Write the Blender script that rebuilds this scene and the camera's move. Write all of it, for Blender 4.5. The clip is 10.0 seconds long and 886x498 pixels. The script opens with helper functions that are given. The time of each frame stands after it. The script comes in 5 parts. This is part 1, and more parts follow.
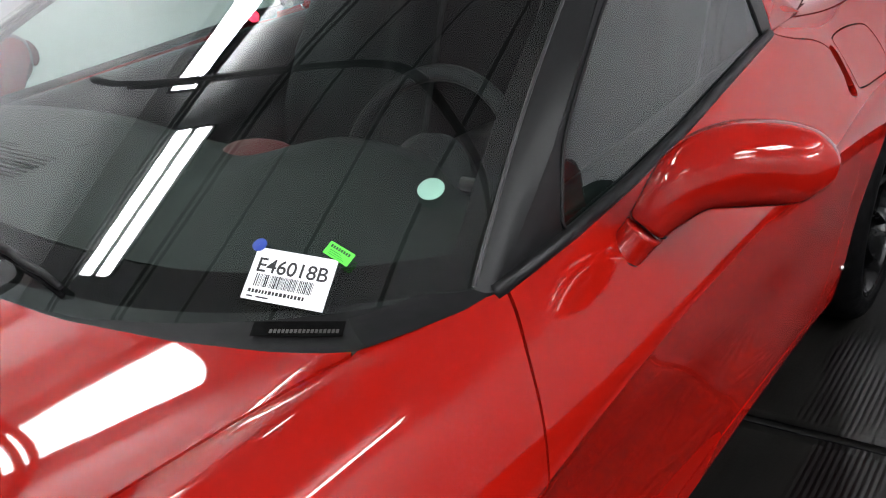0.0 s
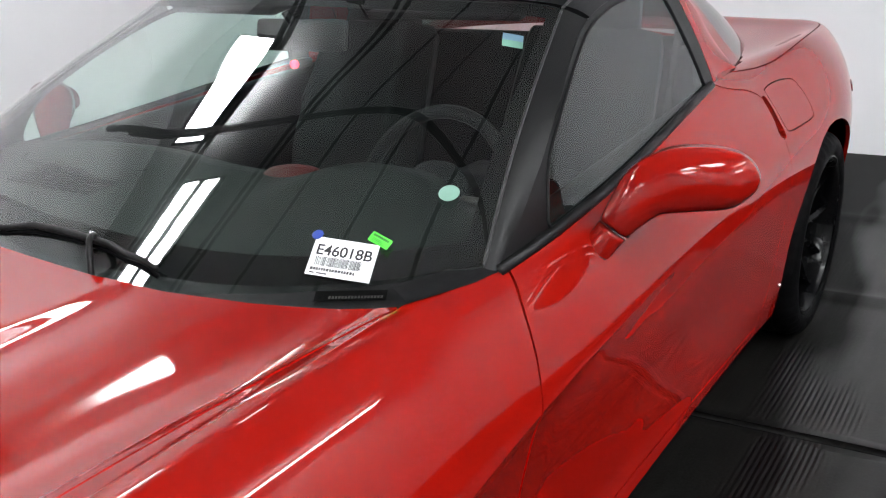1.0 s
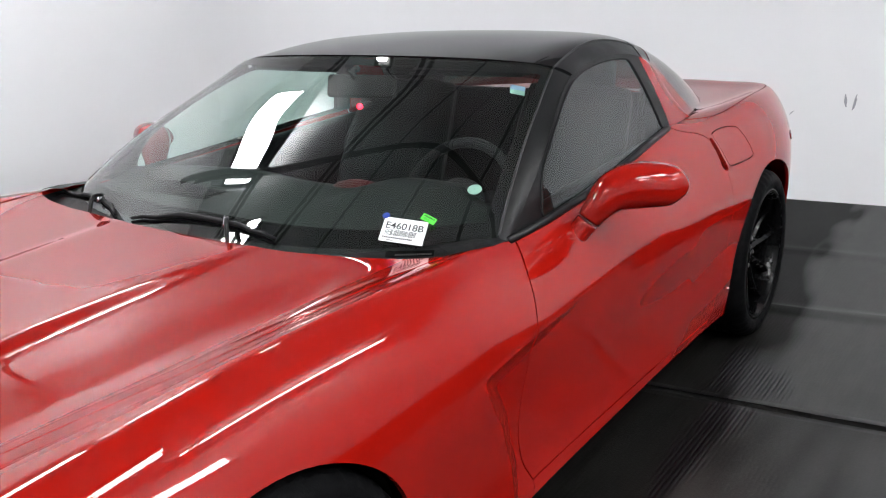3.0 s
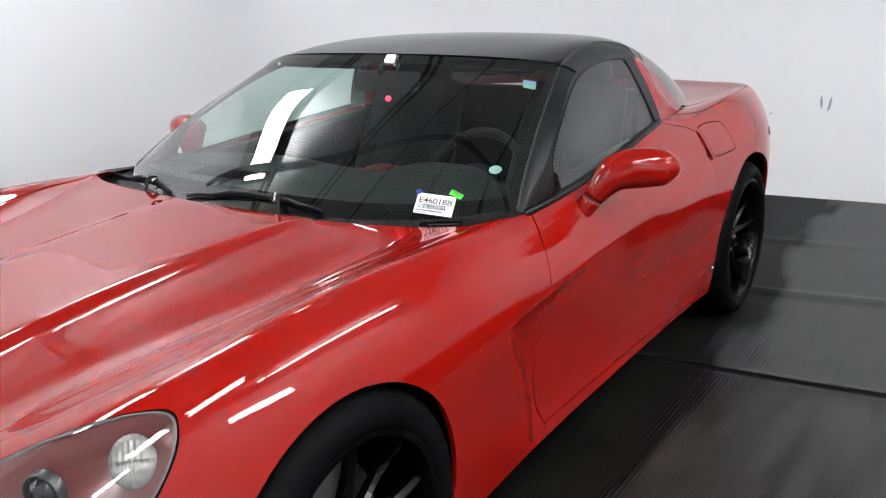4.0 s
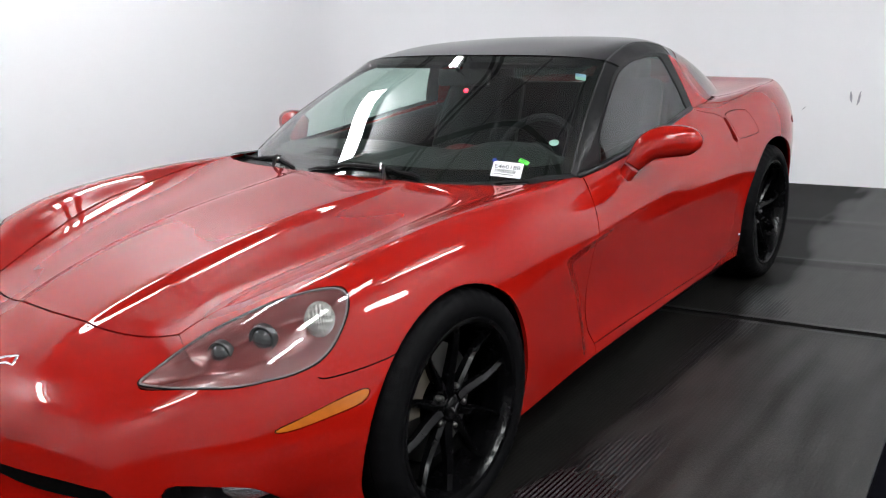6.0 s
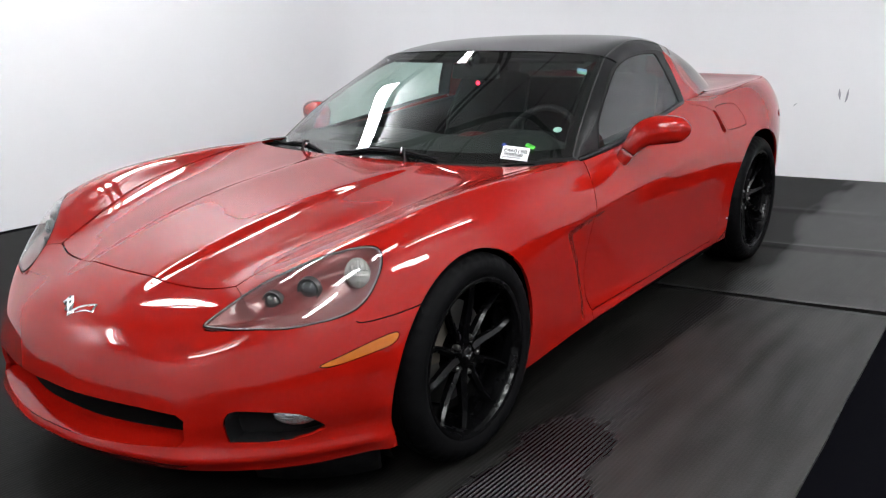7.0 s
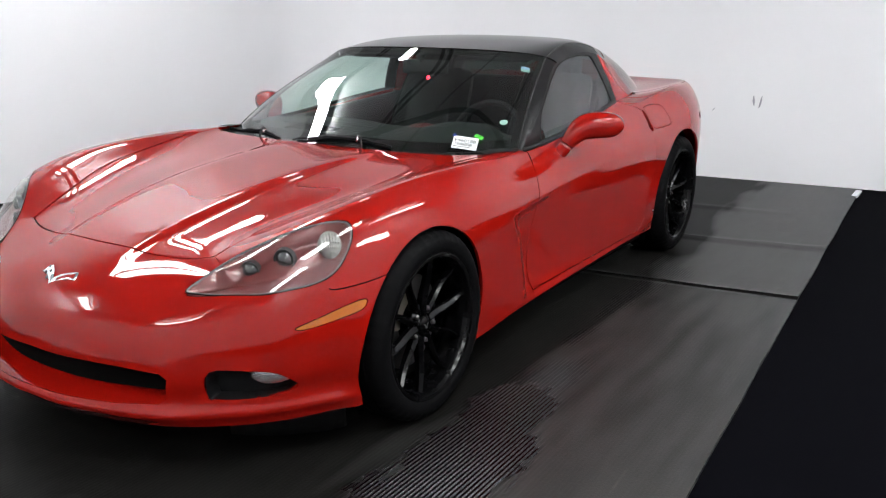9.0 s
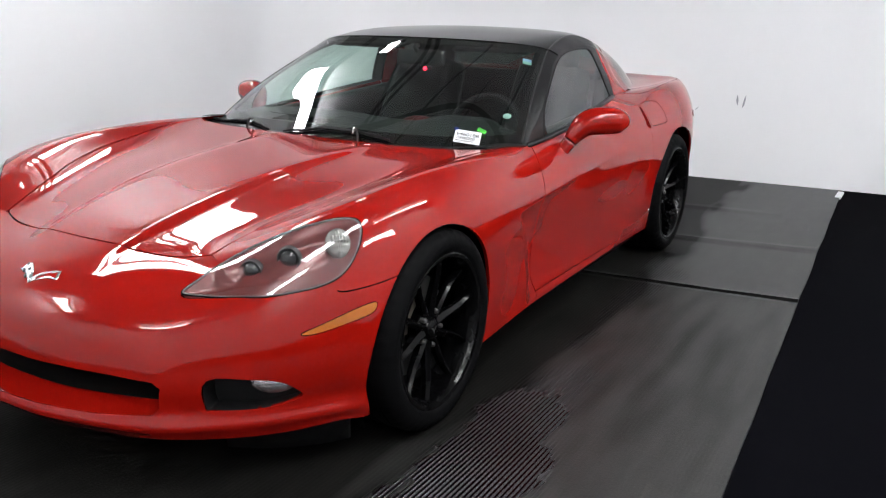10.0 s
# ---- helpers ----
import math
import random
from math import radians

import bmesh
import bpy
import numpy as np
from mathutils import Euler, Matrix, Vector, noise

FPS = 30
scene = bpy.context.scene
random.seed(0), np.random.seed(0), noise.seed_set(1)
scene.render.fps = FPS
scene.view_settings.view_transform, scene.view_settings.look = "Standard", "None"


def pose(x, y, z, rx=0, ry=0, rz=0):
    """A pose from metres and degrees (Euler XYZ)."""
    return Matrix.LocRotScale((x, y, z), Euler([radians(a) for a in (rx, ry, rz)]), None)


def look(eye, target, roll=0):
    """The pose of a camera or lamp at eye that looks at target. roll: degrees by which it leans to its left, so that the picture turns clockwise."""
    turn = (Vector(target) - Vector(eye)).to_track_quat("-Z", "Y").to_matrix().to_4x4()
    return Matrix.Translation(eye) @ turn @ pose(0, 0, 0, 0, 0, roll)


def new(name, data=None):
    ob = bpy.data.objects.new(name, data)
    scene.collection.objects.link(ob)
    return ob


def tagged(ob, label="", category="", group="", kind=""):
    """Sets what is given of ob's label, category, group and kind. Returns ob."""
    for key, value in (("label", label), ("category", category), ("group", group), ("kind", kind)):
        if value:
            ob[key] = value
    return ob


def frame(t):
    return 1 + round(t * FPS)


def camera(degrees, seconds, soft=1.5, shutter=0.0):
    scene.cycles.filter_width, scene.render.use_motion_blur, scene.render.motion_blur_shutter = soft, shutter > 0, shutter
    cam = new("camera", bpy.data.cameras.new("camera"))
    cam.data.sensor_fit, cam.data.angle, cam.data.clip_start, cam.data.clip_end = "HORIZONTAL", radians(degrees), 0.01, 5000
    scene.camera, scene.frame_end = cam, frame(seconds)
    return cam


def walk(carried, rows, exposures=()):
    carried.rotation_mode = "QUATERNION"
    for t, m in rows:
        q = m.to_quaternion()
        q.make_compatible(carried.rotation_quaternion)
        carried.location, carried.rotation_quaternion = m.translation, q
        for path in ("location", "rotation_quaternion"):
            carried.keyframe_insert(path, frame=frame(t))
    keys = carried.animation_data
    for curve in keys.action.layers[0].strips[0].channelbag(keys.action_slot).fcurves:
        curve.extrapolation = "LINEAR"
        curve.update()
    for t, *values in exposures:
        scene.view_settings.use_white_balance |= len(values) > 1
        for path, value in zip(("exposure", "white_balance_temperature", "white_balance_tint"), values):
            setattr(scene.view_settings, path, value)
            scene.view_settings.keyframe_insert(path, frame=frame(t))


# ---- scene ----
cam = camera(55.5, 10.0, soft=1.15)
PATH = [
    (0, (1.264, 0.15, 1.262), (0.139, 1.591, 0.453), -2.9),
    (0.5, (1.329, -0.018, 1.27), (0.225, 1.481, 0.54), -2.2),
    (1, (1.395, -0.156, 1.29), (0.309, 1.377, 0.604), -1.9),
    (1.5, (1.474, -0.28, 1.307), (0.385, 1.27, 0.667), -1.8),
    (2, (1.593, -0.427, 1.307), (0.473, 1.125, 0.727), -2.1),
    (2.5, (1.669, -0.575, 1.319), (0.547, 0.986, 0.764), -1.7),
    (4, (1.8, -1.056, 1.321), (0.725, 0.543, 0.783), -0.8),
    (4.5, (1.878, -1.194, 1.327), (0.779, 0.389, 0.791), -1.1),
    (5, (2.007, -1.352, 1.331), (0.855, 0.195, 0.805), -1.9),
    (5.5, (2.057, -1.5, 1.313), (0.889, 0.04, 0.801), -2.1),
    (7, (2.281, -1.967, 1.321), (1.107, -0.433, 0.802), -1.5),
    (7.5, (2.375, -2.096, 1.319), (1.223, -0.545, 0.802), -1.4),
    (8, (2.397, -2.163, 1.317), (1.274, -0.591, 0.8), -1.0),
    (8.5, (2.368, -2.207, 1.317), (1.296, -0.601, 0.798), -0.2),
    (9, (2.331, -2.235, 1.312), (1.305, -0.599, 0.792), 0.6),
    (9.5, (2.274, -2.227, 1.297), (1.28, -0.571, 0.779), 1.1),
    (10, (2.117, -2.177, 1.274), (1.169, -0.496, 0.749), 1.8),
]
walk(cam, [(t, look(eye, target, roll)) for t, eye, target, roll in PATH], [(0, 0.0), (10, 0.0)])

# ---- world and lamps ----
world = bpy.data.worlds.new("World")
scene.world = world
world.use_nodes = True
world.node_tree.nodes["Background"].inputs[0].default_value = (0.6, 0.65, 0.7, 1)
world.node_tree.nodes["Background"].inputs[1].default_value = 0.02


# ---- materials ----
def mat(name, color, rough=0.5, metal=0.0, coat=0.0, spec=0.5, emit=0.0, vary=0.0, scale=8.0, bump=0.0, bscale=60.0, rvary=0.0, trans=0.0, ior=1.45, emit_color=None):
    m = bpy.data.materials.new(name)
    m.use_nodes = True
    nt = m.node_tree
    b = nt.nodes["Principled BSDF"]
    b.inputs["Base Color"].default_value = (*color, 1)
    b.inputs["Roughness"].default_value = rough
    b.inputs["Metallic"].default_value = metal
    b.inputs["Coat Weight"].default_value = coat
    b.inputs["Coat Roughness"].default_value = 0.03
    b.inputs["Coat IOR"].default_value = 1.4
    b.inputs["Specular IOR Level"].default_value = spec
    b.inputs["Transmission Weight"].default_value = trans
    b.inputs["IOR"].default_value = ior
    if emit:
        b.inputs["Emission Color"].default_value = (*(emit_color or color), 1)
        b.inputs["Emission Strength"].default_value = emit
    co = nt.nodes.new("ShaderNodeTexCoord")
    if vary or rvary:
        n1 = nt.nodes.new("ShaderNodeTexNoise")
        n1.inputs["Scale"].default_value = scale
        n1.inputs["Detail"].default_value = 6
        n1.inputs["Roughness"].default_value = 0.65
        nt.links.new(co.outputs["Object"], n1.inputs["Vector"])
        if vary:
            mx = nt.nodes.new("ShaderNodeMix")
            mx.data_type = "RGBA"
            mx.inputs[6].default_value = (*[c * (1 - vary) for c in color], 1)
            mx.inputs[7].default_value = (*[min(1, c * (1 + vary)) for c in color], 1)
            nt.links.new(n1.outputs["Fac"], mx.inputs[0])
            nt.links.new(mx.outputs[2], b.inputs["Base Color"])
        if rvary:
            mr = nt.nodes.new("ShaderNodeMapRange")
            mr.inputs["From Min"].default_value = 0.3
            mr.inputs["From Max"].default_value = 0.7
            mr.inputs["To Min"].default_value = max(0.02, rough - rvary)
            mr.inputs["To Max"].default_value = min(1, rough + rvary)
            nt.links.new(n1.outputs["Fac"], mr.inputs["Value"])
            nt.links.new(mr.outputs["Result"], b.inputs["Roughness"])
    if bump:
        n2 = nt.nodes.new("ShaderNodeTexNoise")
        n2.inputs["Scale"].default_value = bscale
        n2.inputs["Detail"].default_value = 5
        nt.links.new(co.outputs["Object"], n2.inputs["Vector"])
        bp = nt.nodes.new("ShaderNodeBump")
        bp.inputs["Strength"].default_value = bump
        bp.inputs["Distance"].default_value = 0.01
        nt.links.new(n2.outputs["Fac"], bp.inputs["Height"])
        nt.links.new(bp.outputs["Normal"], b.inputs["Normal"])
    return m


def glass(name, tint, gloss=1.0, haze_dust=0.0, f0=0.06):
    """Thin tinted pane: straight-through tint with a glossy face on top."""
    m = bpy.data.materials.new(name)
    m.use_nodes = True
    nt = m.node_tree
    nt.nodes.remove(nt.nodes["Principled BSDF"])
    out = nt.nodes["Material Output"]
    tr = nt.nodes.new("ShaderNodeBsdfTransparent")
    tr.inputs[0].default_value = (*tint, 1)
    gl = nt.nodes.new("ShaderNodeBsdfGlossy")
    gl.inputs["Roughness"].default_value = 0.005
    gl.inputs["Color"].default_value = (gloss, gloss, gloss, 1)
    lw = nt.nodes.new("ShaderNodeLayerWeight")
    lw.inputs["Blend"].default_value = 0.5
    pw = nt.nodes.new("ShaderNodeMath")
    pw.operation = "POWER"
    pw.inputs[1].default_value = 5.0
    fr = nt.nodes.new("ShaderNodeMath")
    fr.operation = "MULTIPLY_ADD"
    fr.inputs[1].default_value, fr.inputs[2].default_value = 1 - f0, f0
    nt.links.new(lw.outputs["Facing"], pw.inputs[0])
    nt.links.new(pw.outputs[0], fr.inputs[0])
    mx = nt.nodes.new("ShaderNodeMixShader")
    nt.links.new(fr.outputs[0], mx.inputs[0])
    nt.links.new(tr.outputs[0], mx.inputs[1])
    nt.links.new(gl.outputs[0], mx.inputs[2])
    last = mx
    if haze_dust:
        df = nt.nodes.new("ShaderNodeBsdfDiffuse")
        df.inputs[0].default_value = (0.7, 0.75, 0.75, 1)
        m2 = nt.nodes.new("ShaderNodeMixShader")
        m2.inputs[0].default_value = haze_dust
        nt.links.new(last.outputs[0], m2.inputs[1])
        nt.links.new(df.outputs[0], m2.inputs[2])
        last = m2
    nt.links.new(last.outputs[0], out.inputs[0])
    return m


RED = mat("red_paint", (0.215, 0.0042, 0.0022), rough=0.5, coat=1.0, spec=0.0, vary=0.03, scale=3, bump=0.0)
BLACK_GLOSS = mat("black_gloss_paint", (0.004, 0.004, 0.0045), rough=0.3, coat=0.75, spec=0.0)
PILLAR = mat("black_satin_trim", (0.006, 0.006, 0.0065), rough=0.36, spec=0.2, bump=0.05, bscale=900, rvary=0.06)
PLASTIC = mat("black_grained_plastic", (0.006, 0.006, 0.0065), rough=0.5, spec=0.15, bump=0.12, bscale=1200, rvary=0.08, scale=30)
DARK = mat("dark_cavity", (0.003, 0.003, 0.003), rough=0.9, spec=0.03)
RUBBER = mat("tyre_rubber", (0.0032, 0.0032, 0.0035), spec=0.025, rough=0.5, vary=0.35, scale=14, bump=0.15, bscale=250, rvary=0.12)
RIM = mat("gloss_black_alloy", (0.0010, 0.0010, 0.0012), rough=0.25, coat=0.14, spec=0.1, rvary=0.05, scale=25)
STEEL = mat("brake_steel", (0.10, 0.097, 0.094), rough=0.45, metal=1.0, vary=0.2, scale=20, rvary=0.1)
RUST = mat("caliper_metal", (0.10, 0.085, 0.07), rough=0.55, metal=0.5, vary=0.4, scale=25)
CHROME = mat("chrome", (0.75, 0.75, 0.76), rough=0.08, metal=1.0)
WINDSHIELD = glass("windshield_glass", (0.86, 0.94, 0.90), f0=0.078)
SIDEGLASS = glass("side_glass", (0.58, 0.73, 0.67), f0=0.07)
# A slight pale mix puts the reflected haze into the lens colour.
LENS = glass("headlight_lens", (0.93, 0.93, 0.92), haze_dust=0.010)
BEZEL = mat("dark_satin_metal", (0.06, 0.06, 0.062), rough=0.3, metal=0.7)
EDGE = mat("clear_lens_edge", (0.11, 0.09, 0.088), rough=0.3, coat=0.3)
HATCH = glass("hatch_glass", (0.05, 0.06, 0.055), f0=0.09)
EDGE_LINE = mat("grey_edge_line", (0.022, 0.022, 0.023), rough=0.35, spec=0.35)
LEATHER = mat("black_leather", (0.008, 0.008, 0.009), spec=0.12, rough=0.5, vary=0.2, scale=10, rvary=0.1)
DASH = mat("dash_vinyl", (0.010, 0.0125, 0.012), spec=0.12, rough=0.6, vary=0.15, scale=12, bump=0.15, bscale=700)
DASH_PATCH = mat("dark_red_patch", (0.05, 0.005, 0.005), rough=0.6, spec=0.2, vary=0.3, scale=25)
FOGLENS = mat("fog_reflector", (0.62, 0.62, 0.63), rough=0.12, metal=0.85, coat=0.8, vary=0.3, scale=90, bump=0.5, bscale=140)
AMBER = mat("amber_plastic", (0.30, 0.078, 0.006), rough=0.2, coat=0.7, vary=0.15, scale=30)
WHITE_PAPER = mat("white_paper", (0.72, 0.73, 0.74), rough=0.6)
INK = mat("black_ink", (0.015, 0.015, 0.018), rough=0.6)
BLUE = mat("blue_sticker", (0.012, 0.04, 0.24), rough=0.5)
DECAL = mat("pale_blue_decal", (0.16, 0.24, 0.36), rough=0.5, vary=0.2, scale=60)
GREEN = mat("green_sticker", (0.08, 0.60, 0.05), rough=0.5)
MINT = mat("mint_sticker", (0.17, 0.31, 0.25), rough=0.5)
WALL = mat("white_wall_paint", (0.83, 0.83, 0.85), rough=0.6, vary=0.02, scale=1.2, bump=0.03, bscale=25)
CEIL = mat("grey_ceiling", (0.42, 0.42, 0.425), rough=0.8, vary=0.3, scale=2)
BEAM = mat("black_steel", (0.02, 0.02, 0.02), rough=0.5)
TUBE = mat("lamp_tube", (1, 1, 1), emit=51.0, emit_color=(0.97, 0.99, 1.0))
PANEL = mat("lamp_panel", (1, 1, 1), emit=42.0, emit_color=(0.97, 0.99, 1.0))
LINER = mat("black_liner", (0.003, 0.003, 0.003), rough=0.9, spec=0.0)
BOWL = mat("red_lamp_bowl", (0.11, 0.014, 0.013), rough=0.33, metal=0.2, coat=0.5, vary=0.1, scale=10)
PROJ = mat("projector_glass", (0.010, 0.011, 0.014), rough=0.04, coat=1.0)
TURNLENS = mat("clear_ribbed_lens", (0.24, 0.235, 0.225), rough=0.24, metal=0.4, coat=0.6, vary=0.15, scale=60)
MARKER_RED = mat("dark_red_plastic", (0.10, 0.006, 0.006), rough=0.2, coat=0.6)
PILOT = mat("red_pilot", (1.0, 0.02, 0.02), emit=5.0, emit_color=(1.0, 0.02, 0.05))
CARPET = mat("black_carpet", (0.0018, 0.0018, 0.0028), spec=0.02, rough=0.95, vary=0.3, scale=60, bump=0.5, bscale=400)


# ---- building tools ----
def link(name, bm, material, parent=None, label="", smooth=True):
    me = bpy.data.meshes.new(name)
    bmesh.ops.recalc_face_normals(bm, faces=bm.faces) if len(bm.faces) < 60000 and smooth != "keep" else None
    bm.to_mesh(me)
    bm.free()
    for p in me.polygons:
        p.use_smooth = bool(smooth)
    for m in (material if isinstance(material, (list, tuple)) else [material]):
        me.materials.append(m)
    ob = new(name, me)
    if parent:
        ob.parent = parent
        if parent.type == "MESH" or parent.parent:
            ob.matrix_parent_inverse = Matrix()
    if label:
        ob["label"] = label
    return ob


def part(name, bm, material, parent, label="", smooth=True):
    return link(name, bm, material, parent, label, smooth)


def thing(name, label, category, at=(0, 0, 0), group="", kind=""):
    ob = new(name)
    ob.location = at
    ob.empty_display_size = 0.1
    return tagged(ob, label, category, group, kind)


def box_bm(x0, x1, y0, y1, z0, z1, bevel=0.0, seg=2):
    bm = bmesh.new()
    bmesh.ops.create_cube(bm, size=1)
    for v in bm.verts:
        v.co = Vector(((x0 + x1) / 2 + v.co.x * (x1 - x0), (y0 + y1) / 2 + v.co.y * (y1 - y0), (z0 + z1) / 2 + v.co.z * (z1 - z0)))
    if bevel:
        bmesh.ops.bevel(bm, geom=bm.edges[:], offset=bevel, segments=seg, profile=0.5, affect="EDGES")
    return bm


def sharpen(bm, angle=35):
    bmesh.ops.recalc_face_normals(bm, faces=bm.faces[:])
    bm.normal_update()
    lim = radians(angle)
    for e in bm.edges:
        if len(e.link_faces) == 2 and e.calc_face_angle(0) > lim:
            e.smooth = False
    return bm


def spline(keys, vals):
    """Natural cubic spline through vals at keys; gives a function of an array."""
    k, y = np.array(keys, float), np.array(vals, float)
    n = len(k)
    h = np.diff(k)
    A, B = np.eye(n), np.zeros_like(y)
    for i in range(1, n - 1):
        A[i, i - 1], A[i, i], A[i, i + 1] = h[i - 1], 2 * (h[i - 1] + h[i]), h[i]
        B[i] = 6 * ((y[i + 1] - y[i]) / h[i] - (y[i] - y[i - 1]) / h[i - 1])
    M = np.linalg.solve(A, B)

    def f(t):
        t = np.atleast_1d(np.asarray(t, float))
        i = np.clip(np.searchsorted(k, t) - 1, 0, n - 2)
        a, b, hh = k[i + 1] - t, t - k[i], h[i]
        if y.ndim == 2:
            a, b, hh = a[:, None], b[:, None], hh[:, None]
        return (M[i] * a ** 3 + M[i + 1] * b ** 3) / (6 * hh) + (y[i] / hh - M[i] * hh / 6) * a + (y[i + 1] / hh - M[i + 1] * hh / 6) * b
    return f


def loft(lines, us, per_span, mirrored=False):
    """Grid of points through character lines, each a list of (station, x, y, z)."""
    L = [spline([p[0] for p in l], [p[1:] for p in l])(us) for l in lines]
    flip = np.array([-1, 1, 1.0])
    n0 = 0
    if mirrored:
        L = [L[2] * flip, L[1] * flip] + L
        n0 = 2
    L = np.array(L)
    t = np.concatenate([[0], np.cumsum(np.sqrt(np.linalg.norm(np.diff(L, axis=0), axis=2)).mean(axis=1))])
    spans = per_span if isinstance(per_span, list) else [per_span] * (len(L) - 1 - n0)
    tv = np.concatenate([np.linspace(t[i], t[i + 1], spans[i - n0], endpoint=False) for i in range(n0, len(L) - 1)] + [[t[-1]]])
    nl, nu = L.shape[:2]
    return spline(t, L.reshape(nl, nu * 3))(tv).reshape(len(tv), nu, 3)


def grid_bm(P):
    bm = bmesh.new()
    n, m = P.shape[:2]
    vs = [[bm.verts.new(P[i, j]) for j in range(m)] for i in range(n)]
    for i in range(n - 1):
        for j in range(m - 1):
            bm.faces.new((vs[i][j], vs[i + 1][j], vs[i + 1][j + 1], vs[i][j + 1]))
    return bm


def smooth_poly(pts, closed=False, per=5):
    """A Catmull-Rom curve through 2D or 3D points."""
    P = np.array(pts, float)
    n = len(P)
    out = []
    for i in range(n if closed else n - 1):
        if closed:
            a, b, c, d = P[i - 1], P[i], P[(i + 1) % n], P[(i + 2) % n]
        else:
            a, b, c, d = P[max(i - 1, 0)], P[i], P[i + 1], P[min(i + 2, n - 1)]
        for k in range(per):
            t = k / per
            out.append(0.5 * (2 * b + (c - a) * t + (2 * a - 5 * b + 4 * c - d) * t * t + (3 * b - a - 3 * c + d) * t ** 3))
    if not closed:
        out.append(P[-1])
    return np.array(out)


SIDE = (Vector((0, 1, 0)), Vector((0, 0, 1)))
TOP = (Vector((1, 0, 0)), Vector((0, 1, 0)))
FRONT = (Vector((1, 0, 0)), Vector((0, 0, 1)))


def seg_dist(C, a, b):
    """Distances of many 2D places from a line piece."""
    d = b - a
    t = np.clip((C - a) @ d / max(d @ d, 1e-12), 0, 1)
    return np.hypot(*(C - a - t[:, None] * d).T)


def mids(faces, view):
    e1, e2 = view
    out = np.empty((len(faces), 2))
    for k, f in enumerate(faces):
        c = f.calc_center_median()
        out[k] = c.dot(e1), c.dot(e2)
    return out


def cut(bm, view, pts, hw, where=None, closed=False, reach=0.03):
    """Slit the surface along a curve seen in a view, leaving a gap of twice hw."""
    e1, e2 = view
    P = [np.array(p, float) for p in pts]
    segs = [(P[i], P[(i + 1) % len(P)]) for i in range(len(P) if closed else len(P) - 1)]
    lo, hi = np.min(P, axis=0) - 0.08, np.max(P, axis=0) + 0.08
    faces = list(bm.faces)
    C = mids(faces, view)
    keep = np.where(((C > lo) & (C < hi)).all(axis=1))[0]
    keep = [k for k in keep if where is None or where(faces[k].calc_center_median())]
    cand, C = [faces[k] for k in keep], C[keep]
    for a, b in segs:
        d = (b - a) / max(np.linalg.norm(b - a), 1e-9)
        n = np.array((-d[1], d[0]))
        for off in ((-hw, hw) if hw > 0 else (0.0,)):
            if not cand:
                return
            close = seg_dist(C, a, b) < reach
            near = [cand[k] for k in np.where(close)[0]]
            if not near:
                continue
            p = a + n * off
            geom = {}
            for f in near:
                geom[f] = 1
                for e in f.edges:
                    geom[e] = 1
                for v in f.verts:
                    geom[v] = 1
            r = bmesh.ops.bisect_plane(bm, geom=list(geom), dist=1e-6, plane_co=e1 * p[0] + e2 * p[1], plane_no=e1 * n[0] + e2 * n[1])
            fresh = [g for g in r["geom"] if isinstance(g, bmesh.types.BMFace)]
            cand = [cand[k] for k in np.where(~close)[0]] + fresh
            C = np.concatenate([C[~close], mids(fresh, view)])
    if hw > 0 and cand:
        D = np.min([seg_dist(C, a, b) for a, b in segs], axis=0)
        bmesh.ops.delete(bm, geom=[cand[k] for k in np.where(D < hw * 0.999)[0]], context="FACES")


def inside(poly, p):
    hit = False
    for i in range(len(poly)):
        (x1, y1), (x2, y2) = poly[i - 1], poly[i]
        if (y1 > p[1]) != (y2 > p[1]) and p[0] < (x2 - x1) * (p[1] - y1) / (y2 - y1) + x1:
            hit = not hit
    return hit


def islands(bm):
    left, out = set(bm.faces), []
    while left:
        stack, isl = [left.pop()], []
        while stack:
            f = stack.pop()
            isl.append(f)
            for e in f.edges:
                for g in e.link_faces:
                    if g in left:
                        left.remove(g)
                        stack.append(g)
        out.append(isl)
    return out


